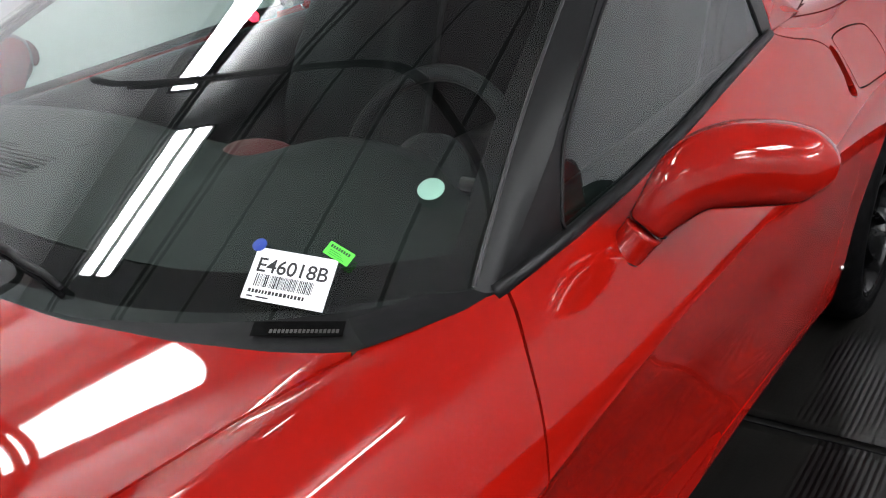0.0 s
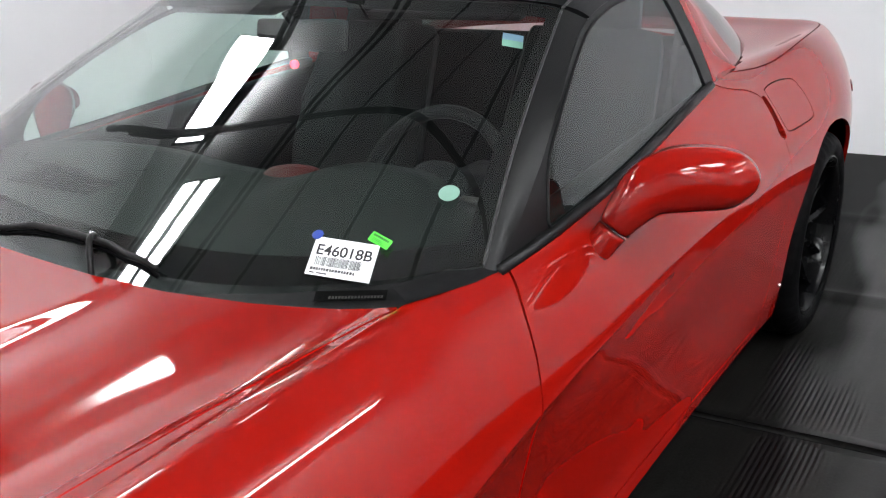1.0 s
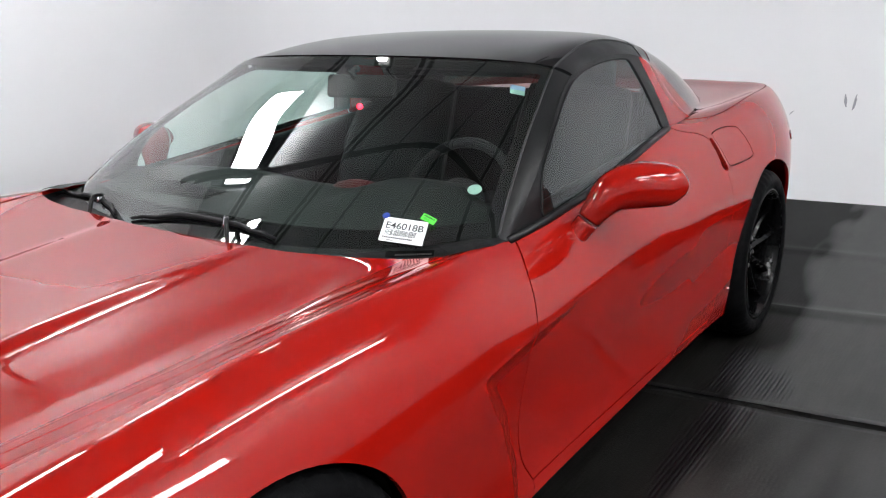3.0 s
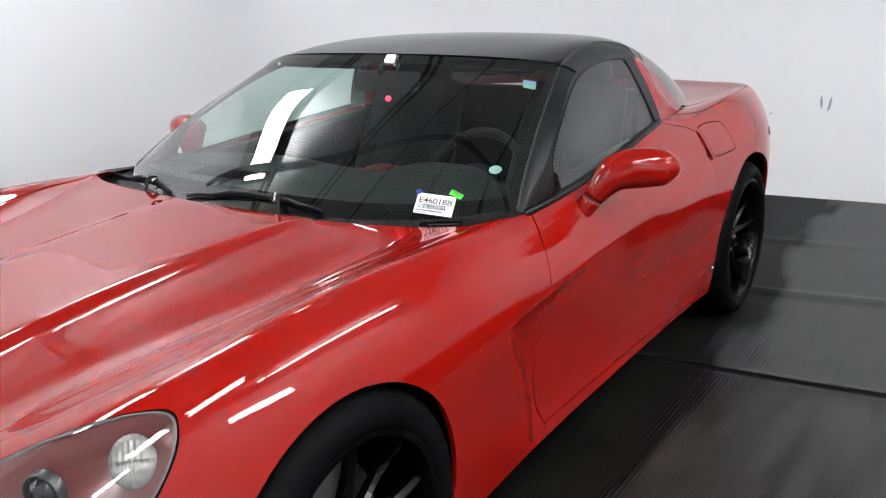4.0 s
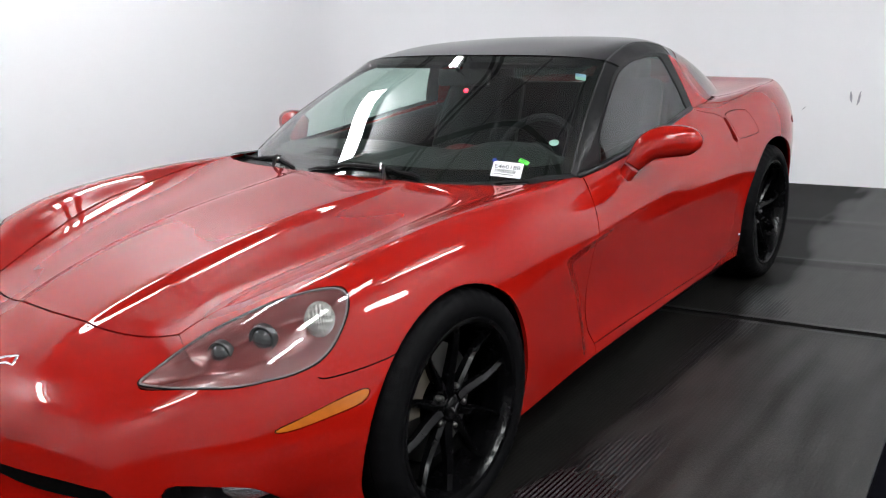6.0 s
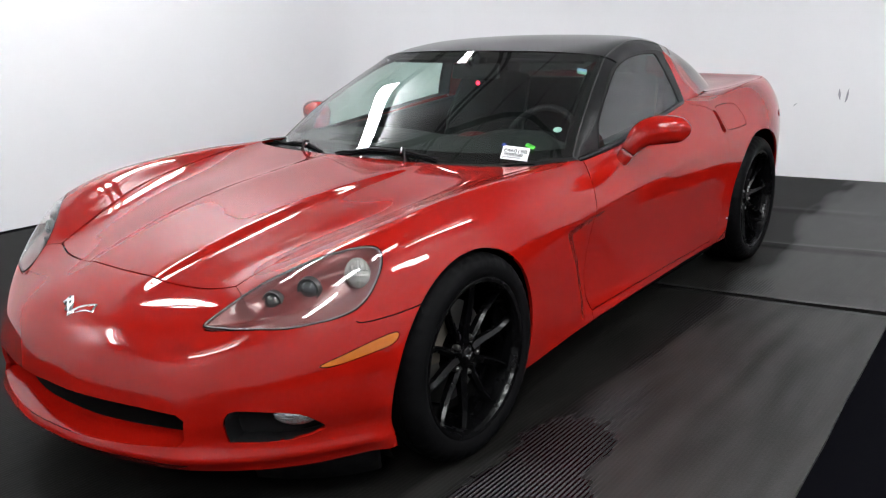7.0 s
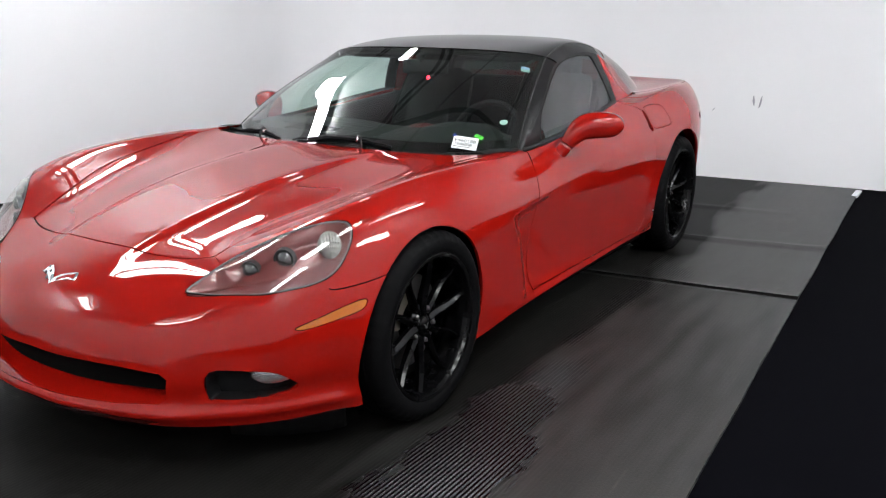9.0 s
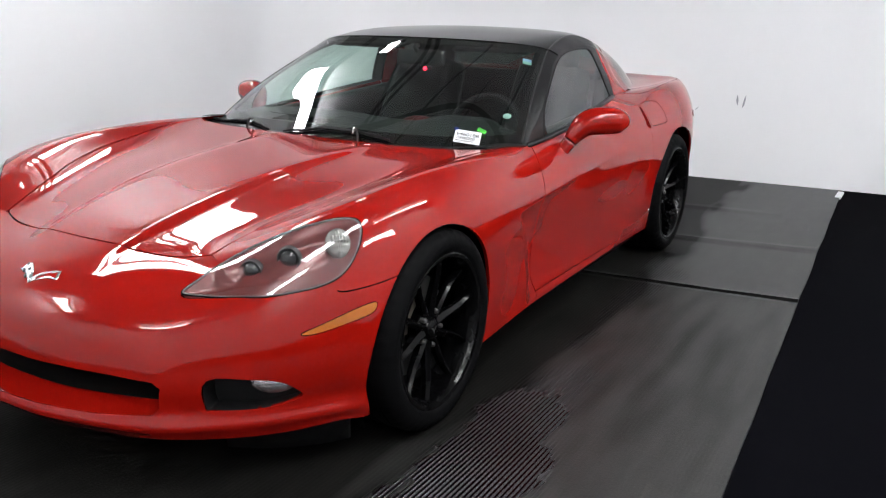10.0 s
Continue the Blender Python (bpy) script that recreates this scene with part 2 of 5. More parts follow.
def lift(bm, faces, flip=False, rim=0.012, both=False):
    """A copy of these faces as a panel of its own, with its edges turned inwards by rim."""
    out = bmesh.new()
    idx = {}
    for f in faces:
        for v in f.verts:
            if v not in idx:
                idx[v] = out.verts.new((-v.co.x if flip else v.co.x, v.co.y, v.co.z))
    for f in faces:
        vs = [idx[v] for v in f.verts]
        try:
            out.faces.new(vs[::-1] if flip else vs)
        except ValueError:
            pass
    if both:
        d = bmesh.ops.duplicate(out, geom=out.verts[:] + out.faces[:])
        for v in [g for g in d["geom"] if isinstance(g, bmesh.types.BMVert)]:
            v.co.x = -v.co.x
        bmesh.ops.reverse_faces(out, faces=[g for g in d["geom"] if isinstance(g, bmesh.types.BMFace)])
        bmesh.ops.remove_doubles(out, verts=[v for v in out.verts if abs(v.co.x) < 0.0008], dist=0.0016)
    out.normal_update()
    # outward side: away from the car's core
    s = sum(f.calc_area() * f.normal.dot(f.calc_center_median() - Vector((0, min(max(f.calc_center_median().y, 0.2), 2.6), 0.35))) for f in out.faces)
    if s < 0:
        bmesh.ops.reverse_faces(out, faces=out.faces[:])
        out.normal_update()
    if rim:
        edge = [e for e in out.edges if len(e.link_faces) == 1]
        nrm = {v: v.normal.copy() for e in edge for v in e.verts}
        r = bmesh.ops.extrude_edge_only(out, edges=edge)
        fresh = [g for g in r["geom"] if isinstance(g, bmesh.types.BMVert)]
        for e in edge:
            e.smooth = False
        for v in fresh:
            src = next(e.other_vert(v) for e in v.link_edges if e.other_vert(v) in nrm)
            v.co = src.co - nrm[src] * rim
    return out


def tube_bm(pts, r, sides=10, closed=False, taper=None):
    """A round rod along 3D points."""
    bm = bmesh.new()
    P = [Vector(p) for p in pts]
    rings = []
    up = Vector((0, 0, 1))
    for i, p in enumerate(P):
        a = P[i - 1] if (i or closed) else P[i]
        b = P[(i + 1) % len(P)] if (i < len(P) - 1 or closed) else P[i]
        d = (b - a).normalized()
        if abs(d.dot(up)) > 0.95:
            up = Vector((1, 0, 0))
        s = d.cross(up).normalized()
        u = s.cross(d).normalized()
        rr = r if taper is None else r * taper(i / max(1, len(P) - 1))
        rings.append([bm.verts.new(p + s * math.cos(2 * math.pi * k / sides) * rr + u * math.sin(2 * math.pi * k / sides) * rr) for k in range(sides)])
    n = len(rings)
    for i in range(n if closed else n - 1):
        A, B = rings[i], rings[(i + 1) % n]
        for k in range(sides):
            bm.faces.new((A[k], A[(k + 1) % sides], B[(k + 1) % sides], B[k]))
    if not closed:
        bm.faces.new(rings[0][::-1])
        bm.faces.new(rings[-1])
    return bm


def lathe_bm(profile, n=48, axis="x"):
    """Turn (radius, along) pairs about an axis through the origin."""
    bm = bmesh.new()
    rings = []
    for r, a in profile:
        ring = []
        for k in range(n):
            w = 2 * math.pi * k / n
            c, s = math.cos(w) * r, math.sin(w) * r
            ring.append(bm.verts.new({"x": (a, c, s), "y": (c, a, s), "z": (c, s, a)}[axis]))
        rings.append(ring)
    for A, B in zip(rings, rings[1:]):
        for k in range(n):
            bm.faces.new((A[k], A[(k + 1) % n], B[(k + 1) % n], B[k]))
    return bm


# ---- the room ----
def wall(name, x0, x1, y0, y1, z0, z1, label):
    ob = link(name, box_bm(x0, x1, y0, y1, z0, z1), WALL, smooth=False)
    return tagged(ob, label, "wall", kind="structure")


ROOM_H = 3.76
wall("wall_west", -3.75, -3.6, -6.0, 5.6, 0, ROOM_H, "smooth white painted wall of the photo booth")
wall("wall_east", 3.9, 4.05, -6.0, 6.2, 0, ROOM_H, "smooth white painted wall of the photo booth")
wall("wall_south", -3.75, 4.05, -6.15, -6.0, 0, ROOM_H, "smooth white painted wall behind the walk")
north = tagged(link("wall_north", box_bm(-4.2, 4.6, 0, 0.15, 0, ROOM_H), WALL, smooth=False), "white painted wall with a few dark scuff marks", "wall", kind="structure")
north.matrix_world = pose(0.32, 5.33, 0, 0, 0, 7.0)


def corner(radius):
    """The rounded corner between the west and the north wall."""
    d, k = Vector((math.cos(radians(7)), math.sin(radians(7)))), radius / math.tan(radians(48.5))
    cx, cy = -3.6 + radius, 5.33 - 3.92 * math.tan(radians(7)) - k
    bm = bmesh.new()
    rows = []
    for w in np.linspace(math.pi, radians(97), 25):
        rows.append([bm.verts.new((cx + r * math.cos(w), cy + r * math.sin(w), z)) for r, z in ((radius - .001, 0), (radius - .001, ROOM_H), (radius + .05, ROOM_H), (radius + .05, 0))])
    for a, b in zip(rows, rows[1:]):
        for i in range(4):
            bm.faces.new((a[i], a[(i + 1) % 4], b[(i + 1) % 4], b[i]))
    return tagged(link("wall_corner", sharpen(bm), WALL), "smooth rounded white corner between two booth walls", "wall", kind="structure")


corner(0.9)
tagged(link("floor", box_bm(-4.4, 4.7, -6.3, 6.6, -0.12, -0.010), CARPET, smooth=False), "black low-pile carpet floor", "floor", kind="structure")
tagged(link("ceiling", box_bm(-4.4, 4.7, -6.3, 6.6, ROOM_H, ROOM_H + 0.1), CEIL, smooth=False), "grey painted ceiling behind open steelwork", "ceiling", kind="structure")


# scuff marks on the north wall
def scuff(dx, z, w, h, lean):
    bm = bmesh.new()
    n = 7
    rows = []
    for k in range(n):
        t = k / (n - 1)
        ww = w * (0.3 + 0.7 * math.sin(math.pi * min(1, t * 1.1))) * random.uniform(0.6, 1.1)
        c = lean * (t - 0.5) + random.uniform(-1, 1) * w * 0.15
        rows.append((bm.verts.new((dx + c - ww / 2, -0.004, z + h * (t - 0.5))), bm.verts.new((dx + c + ww / 2, -0.004, z + h * (t - 0.5))), bm.verts.new((dx + c + ww / 2, 0.002, z + h * (t - 0.5))), bm.verts.new((dx + c - ww / 2, 0.002, z + h * (t - 0.5)))))
    for a, b in zip(rows, rows[1:]):
        for i in range(4):
            bm.faces.new((a[i], a[(i + 1) % 4], b[(i + 1) % 4], b[i]))
    ob = link("scuff_mark", bm, SCUFF, north, smooth=False)
    return ob


SCUFF = mat("grey_scuff", (0.34, 0.35, 0.38), rough=0.7, vary=0.3, scale=30)
scuff(0.375, 0.69, 0.020, 0.085, -0.01)
scuff(0.43, 0.68, 0.018, 0.105, 0.02)
scuff(0.05, 0.60, 0.010, 0.03, 0.03)

# ---- floor mats: ribbed rubber, each with raised ribs along its length ----
STAINS = ((1.14, -.95, .20, .35), (1.15, -.55, .20, .35), (1.14, -.2, .19, .35), (1.10, .15, .16, .30), (1.10, .48, .12, .26), (1.00, .98, .035, .10), (1.03, 1.10, .02, .05), (.99, 1.5, .06, .28), (1.02, 1.85, .09, .17), (1.04, 2.2, .11, .15), (.92, 2.3, .05, .25))


def wet_at(x, y):
    w = 0.0
    for sx, sy, rx, ry in STAINS:
        d = math.hypot((x - sx) / rx, (y - sy) / ry) + 0.35 * noise.noise((x * 9, y * 5, 3.1)) + (0.22 if sy < .3 else .5) * noise.noise((x * 30, y * 14, 7.7))
        w = max(w, min(1 if sy < .3 else .70, max(0, (1.02 - d) / (0.10 if sy < .3 else 0.45))))
    return w


def seam(x, y0):
    return y0 + 0.13 * (x - 1.0)


def mat_edge(y):
    return 1.782 - 0.034 * y


def wrinkle(x, y):
    """Two low folds across the rear mat."""
    a, b = y - 3.04 - .27 * (x - 1.0) - .02 * math.sin(3 * x), y - 4.06 - .2 * (x - .9)
    return .016 * math.exp(-(a / .035) ** 2) + .007 * math.exp(-(b / .05) ** 2) * max(0, min(1, (1.4 - x) * 2))


def floor_mat(y0, y1, fine):
    bm = bmesh.new()
    wet, shade_grime = bm.verts.layers.float.new("wet"), bm.verts.layers.float.new("shade_grime")
    pitch, tall = 0.0145, 0.0045
    x, cols = -3.5, []
    while x < 1.86:
        for dx, z in ((0, 0), (pitch * .14, tall * .7), (pitch * .38, tall), (pitch * .62, tall * .7), (pitch * .78, 0)):
            cols.append((x + dx, z))
        x += pitch
    n = max(2, int((y1 - y0) / fine))
    rows = []
    for k in range(n + 1):
        t = k / n
        row = []
        for x, z in cols:
            y = seam(x, y0 + .012) * (1 - t) + seam(x, y1 - .012) * t
            xx = min(x, mat_edge(y) + 0.006 * noise.noise((0.3, y * 2, 0)))
            lift_up = 0.013 * math.exp(-t * (y1 - y0) / 0.05) * (0.4 + 0.6 * abs(noise.noise((x * 1.3, y1, 2)))) + 0.006 * max(0, noise.noise((x * .9, y * .9, 5))) + wrinkle(x, y)
            w = wet_at(xx, y) if (.7 < xx < 1.5 and -1.5 < y < 2.8) else 0.0
            v = bm.verts.new((xx, y, 0.002 + z * (0.06 + 0.94 * w) - 0.002 * w + lift_up))
            v[wet] = w
            # Shade beside the car is painted into the mat along with grimy patches.
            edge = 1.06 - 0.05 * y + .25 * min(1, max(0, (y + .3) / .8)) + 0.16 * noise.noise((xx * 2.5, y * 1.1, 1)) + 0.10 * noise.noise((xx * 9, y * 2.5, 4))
            # far darkens the mat from about y = 0 backwards.
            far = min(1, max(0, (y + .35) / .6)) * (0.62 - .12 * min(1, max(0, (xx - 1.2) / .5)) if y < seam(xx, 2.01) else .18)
            v[shade_grime] = min(1, max(0, max(far, (edge - xx) / 0.22) + 0.3 * noise.noise((xx * 14, y * 2.0, 9))))
            row.append(v)
        rows.append(row)
    for a, b in zip(rows, rows[1:]):
        for i in range(len(cols) - 1):
            bm.faces.new((a[i], a[i + 1], b[i + 1], b[i]))
    # turned-down edges
    for chain in (rows[0], rows[-1], [r[-1] for r in rows], [r[0] for r in rows]):
        low = [bm.verts.new((v.co.x, v.co.y, -0.010)) for v in chain]
        for i in range(len(chain) - 1):
            bm.faces.new((chain[i], chain[i + 1], low[i + 1], low[i]))
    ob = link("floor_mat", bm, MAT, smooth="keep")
    return tagged(ob, "dark grey rubber floor mat with dusty film, wet stains and painted-in shade by the car", "floor mat", group="floor mats")


def mat_material():
    m = mat("ribbed_rubber_mat", (0.050, 0.049, 0.047), rough=0.5, spec=0.10)
    nt = m.node_tree
    b = nt.nodes["Principled BSDF"]
    N = nt.nodes.new
    at = N("ShaderNodeAttribute")
    at.attribute_name = "wet"
    co = N("ShaderNodeTexCoord")
    n1, n2, n3 = N("ShaderNodeTexNoise"), N("ShaderNodeTexNoise"), N("ShaderNodeTexNoise")
    mp = N("ShaderNodeMapping")
    mp.inputs["Scale"].default_value = (12, 1.8, 1)
    nt.links.new(co.outputs["Object"], mp.inputs["Vector"])
    nt.links.new(mp.outputs[0], n1.inputs["Vector"])
    n1.inputs["Scale"].default_value, n1.inputs["Detail"].default_value = 2.2, 8
    nt.links.new(co.outputs["Object"], n2.inputs["Vector"])
    n2.inputs["Scale"].default_value, n2.inputs["Detail"].default_value, n2.inputs["Roughness"].default_value = 3.2, 10, 0.74
    nt.links.new(co.outputs["Object"], n3.inputs["Vector"])
    n3.inputs["Scale"].default_value, n3.inputs["Detail"].default_value = 160, 3
    r1 = N("ShaderNodeValToRGB")
    r1.color_ramp.elements[0].position, r1.color_ramp.elements[0].color = 0.38, (0.013, 0.0128, 0.0122, 1)
    r1.color_ramp.elements[1].position, r1.color_ramp.elements[1].color = 0.62, (0.031, 0.0303, 0.0288, 1)
    sm = N("ShaderNodeMath")
    sm.operation = "ADD"
    h1 = N("ShaderNodeMath")
    h1.operation = "MULTIPLY"
    h1.inputs[1].default_value = 0.40
    nt.links.new(n1.outputs["Fac"], h1.inputs[0])
    h2 = N("ShaderNodeMath")
    h2.operation = "MULTIPLY"
    h2.inputs[1].default_value = 0.60
    nt.links.new(n2.outputs["Fac"], h2.inputs[0])
    nt.links.new(h1.outputs[0], sm.inputs[0])
    nt.links.new(h2.outputs[0], sm.inputs[1])
    nt.links.new(sm.outputs[0], r1.inputs["Fac"])
    mx = N("ShaderNodeMix")
    mx.data_type = "RGBA"
    mx.inputs[7].default_value = (0.003, 0.002, 0.0023, 1)
    nt.links.new(at.outputs["Fac"], mx.inputs[0])
    # The painted shade and grime multiply the mat's colour.
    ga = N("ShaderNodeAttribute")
    ga.attribute_name = "shade_grime"
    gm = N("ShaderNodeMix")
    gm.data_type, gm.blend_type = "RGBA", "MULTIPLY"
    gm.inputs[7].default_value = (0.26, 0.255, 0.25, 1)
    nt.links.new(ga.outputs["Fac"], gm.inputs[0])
    n4, mp4 = N("ShaderNodeTexNoise"), N("ShaderNodeMapping")
    mp4.inputs["Scale"].default_value = (14, 1.1, 1)
    mp4.inputs["Rotation"].default_value = (0, 0, radians(3))
    nt.links.new(co.outputs["Object"], mp4.inputs["Vector"])
    nt.links.new(mp4.outputs[0], n4.inputs["Vector"])
    n4.inputs["Scale"].default_value, n4.inputs["Detail"].default_value, n4.inputs["Roughness"].default_value = 1.6, 7, 0.6
    st = N("ShaderNodeMapRange")
    st.inputs["From Min"].default_value, st.inputs["From Max"].default_value, st.inputs["To Max"].default_value = 0.64, 0.76, 0.7
    nt.links.new(n4.outputs["Fac"], st.inputs["Value"])
    haze_dust = N("ShaderNodeMix")
    haze_dust.data_type = "RGBA"
    haze_dust.inputs[7].default_value = (0.075, 0.068, 0.058, 1)
    nt.links.new(st.outputs["Result"], haze_dust.inputs[0])
    nt.links.new(r1.outputs["Color"], haze_dust.inputs[6])
    nt.links.new(haze_dust.outputs[2], gm.inputs[6])
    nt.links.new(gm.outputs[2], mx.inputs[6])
    nt.links.new(mx.outputs[2], b.inputs["Base Color"])
    mr = N("ShaderNodeMapRange")
    mr.inputs["From Min"].default_value = 0.7
    mr.inputs["To Min"].default_value, mr.inputs["To Max"].default_value = 0.48, 0.09
    nt.links.new(at.outputs["Fac"], mr.inputs["Value"])
    nt.links.new(mr.outputs["Result"], b.inputs["Roughness"])
    ms = N("ShaderNodeMapRange")
    ms.inputs["From Min"].default_value = 0.7
    ms.inputs["To Min"].default_value, ms.inputs["To Max"].default_value = 0.42, 0.50
    nt.links.new(at.outputs["Fac"], ms.inputs["Value"])
    # Gloss drops where the painted shade and grime are strong.
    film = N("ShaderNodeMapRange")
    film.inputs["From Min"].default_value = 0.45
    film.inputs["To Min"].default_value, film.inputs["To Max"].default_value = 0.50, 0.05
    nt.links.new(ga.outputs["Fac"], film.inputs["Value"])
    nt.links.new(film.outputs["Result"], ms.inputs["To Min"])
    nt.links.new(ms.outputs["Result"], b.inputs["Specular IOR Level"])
    bp = N("ShaderNodeBump")
    bp.inputs["Strength"].default_value, bp.inputs["Distance"].default_value = 0.15, 0.004
    nt.links.new(n3.outputs["Fac"], bp.inputs["Height"])
    nt.links.new(bp.outputs["Normal"], b.inputs["Normal"])
    return m


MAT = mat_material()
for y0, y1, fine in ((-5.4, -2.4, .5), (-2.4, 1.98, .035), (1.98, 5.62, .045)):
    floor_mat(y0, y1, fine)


# ---- lamps and steelwork under the ceiling ----
def panel_lamp(x0, x1, y0, y1, z, hang, glow=None):
    t = thing("lamp_panel", "large white diffusing lamp panel in a black frame under the ceiling", "lamp", ((x0 + x1) / 2, (y0 + y1) / 2, z), group="lamp panels")
    w, d = (x1 - x0) / 2, (y1 - y0) / 2
    part("diffuser", box_bm(-w, w, -d, d, 0, 0.03), glow or PANEL, t, smooth=False)
    for a in ((-w - .03, -w, -d - .03, d + .03), (w, w + .03, -d - .03, d + .03), (-w, w, -d - .03, -d), (-w, w, d, d + .03)):
        part("frame_bar", box_bm(*a, -0.01, 0.07), BEAM, t, smooth=False)
    for sx in (-1, 1):
        for sy in (-1, 1):
            part("hanger", tube_bm([(sx * w * .9, sy * d * .9, 0.03), (sx * w * .9, sy * d * .9, ROOM_H - z)], .006, 6), BEAM, t)
    return t


def twin_tubes(m, length, hang, at=(-.17, .17), half=.12):
    """Two bare light strips on one tray; they shine along the tray's -z."""
    t = thing("strip_light", "white strip light on a slim black tray", "lamp", group="strip lights")
    part("tray", box_bm(at[0] - half - .04, at[-1] + half + .04, -length / 2, length / 2, 0.02, 0.05), BEAM, t, smooth=False)
    for x in at:
        part("tube", box_bm(x - half, x + half, -length / 2 + .02, length / 2 - .02, -0.015, 0.02, .01), TUBE, t, smooth=False)
    if hang:
        for y in (-length * .4, length * .4):
            part("hanger", tube_bm([(0, y, .05), (0, y, hang)], .008, 6), BEAM, t)
    t.matrix_world = m
    return t


panel_lamp(-3.04, -2.70, 1.12, 2.48, 3.50, 1)
panel_lamp(3.20, 3.36, 1.0, 4.4, 3.45, 1, TUBE)
# Three assumed panels at the unseen south end, added to light the nose.
panel_lamp(-3.3, -2.9, -4.6, -2.6, 3.45, 1)
panel_lamp(3.1, 3.45, -4.6, -2.8, 3.45, 1)
panel_lamp(-0.6, 0.6, -5.3, -5.0, 3.45, 1)
for x, y in ((-2.30, 0.03), (2.35, 0.03), (2.35, -1.75)):
    twin_tubes(pose(x, y, 3.5), 1.28, ROOM_H - 3.5, (-.13, .13), .085)
twin_tubes(pose(-2.10, 3.02, 3.5), 0.30, ROOM_H - 3.5, (0,), .05)
twin_tubes(pose(3.84, 0.85, 2.42, 0, 90, 0), 1.5, 0, (0,))


def beam(a, b, r, name="ceiling_pipe", label="black painted steel pipe below the ceiling"):
    return tagged(link(name, tube_bm([a, b], r, 8), BEAM), label, "pipe", group="ceiling pipes")


for x in (-2.57, -2.49, -1.55, -1.45, -0.75, 0.25, 1.1, 2.0):
    beam((x, -6.0, 3.40), (x, 4.95 + 0.123 * x, 3.40), 0.022)


def truss(y, z=3.52):
    t = thing("ceiling_truss", "black lattice truss spanning the booth under the ceiling", "truss", (0, y, z), group="ceiling trusses")
    part("chord", tube_bm([(-3.6, 0, 0.25), (3.9, 0, 0.25)], .03, 8), BEAM, t)
    part("chord", tube_bm([(-3.6, 0, -0.03), (3.9, 0, -0.03)], .03, 8), BEAM, t)
    for k in range(18):
        x = -3.6 + k * 7.5 / 18
        part("brace", tube_bm([(x, 0, -.03 if k % 2 else .25), (x + 7.5 / 18, 0, .25 if k % 2 else -.03)], .015, 6), BEAM, t)
    return t


truss(1.20, 3.22)
truss(-1.9)


# pale strip where the carpet stops short of the wall
tagged(link("trim", box_bm(1.575, 1.62, 5.12, 5.40, -0.01, 0.006), WALL, smooth=False), "pale floor strip between carpet and wall", "trim", kind="structure")


# ---- the car: body lines (station, x, y, z), front axle at y = 0, nose towards -y ----
CENTRE = [(0, 0, -.852, .171), (1, 0, -.888, .222), (2, 0, -.862, .40), (3, 0, -.79, .530), (4, 0, -.59, .622), (5, 0, -.28, .706), (6, 0, 0, .753),
          (7, 0, .35, .785), (8, 0, .65, .802), (9, 0, 1.0, .82), (10, 0, 1.5, .84), (11, 0, 2.0, .87), (12, 0, 2.45, .91), (13, 0, 2.9, .945), (14, 0, 3.25, .96), (15, 0, 3.42, .93), (16, 0, 3.47, .6), (17, 0, 3.38, .25)]
BULGE = [(0, .19, -.842, .171), (1, .20, -.872, .222), (2, .20, -.848, .40), (3, .15, -.780, .530), (4, .165, -.580, .624), (5, .190, -.28, .710), (6, .202, 0, .757),
         (7, .222, .35, .787), (8, .25, .65, .803), (10, .24, 1.5, .84), (12, .24, 2.45, .91), (14, .24, 3.25, .96), (15, .24, 3.42, .93), (16, .24, 3.46, .6), (17, .24, 3.38, .25)]
FOOT = [(0, .37, -.798, .170), (1, .385, -.822, .224), (2, .385, -.80, .40), (3, .24, -.762, .535), (4, .222, -.570, .612), (5, .248, -.275, .696), (6, .260, 0, .742),
        (7, .280, .35, .777), (8, .31, .65, .801), (10, .36, 1.5, .84), (12, .36, 2.45, .91), (14, .36, 3.24, .96), (15, .36, 3.42, .93), (16, .36, 3.46, .6), (17, .36, 3.38, .25)]
VALLEY = [(0, .51, -.738, .168), (1, .525, -.752, .228), (2, .53, -.735, .40), (3, .52, -.655, .552), (4, .42, -.53, .618), (5, .50, -.25, .689), (6, .545, 0, .731),
          (7, .580, .35, .768), (8, .61, .66, .797), (10, .55, 1.5, .845), (12, .55, 2.45, .915), (14, .55, 3.23, .96), (15, .54, 3.41, .925), (16, .54, 3.44, .6), (17, .54, 3.37, .25)]
SHUT = [(0, .635, -.632, .162), (1, .655, -.643, .235), (2, .672, -.635, .41), (3, .66, -.56, .598), (4, .645, -.44, .692), (5, .645, -.23, .745), (6, .655, 0, .763),
        (7, .675, .35, .788), (8, .695, .67, .802), (10, .66, 1.47, .855), (11, .64, 1.98, .92), (12, .66, 2.45, .93), (14, .67, 3.22, .962), (15, .64, 3.40, .92), (16, .65, 3.43, .6), (17, .64, 3.36, .25)]
CREST = [(0, .735, -.51, .160), (1, .748, -.53, .25), (2, .775, -.53, .42), (3, .775, -.46, .60), (4, .775, -.36, .704), (5, .77, -.2, .768), (6, .765, 0, .802),
         (7, .765, .35, .812), (8, .757, .67, .806), (9, .745, .95, .803), (10, .728, 1.45, .852), (11, .702, 1.98, .924), (12, .735, 2.45, .915), (13, .76, 2.85, .948), (14, .75, 3.2, .945), (15, .71, 3.38, .89), (16, .72, 3.41, .6), (17, .70, 3.34, .25)]
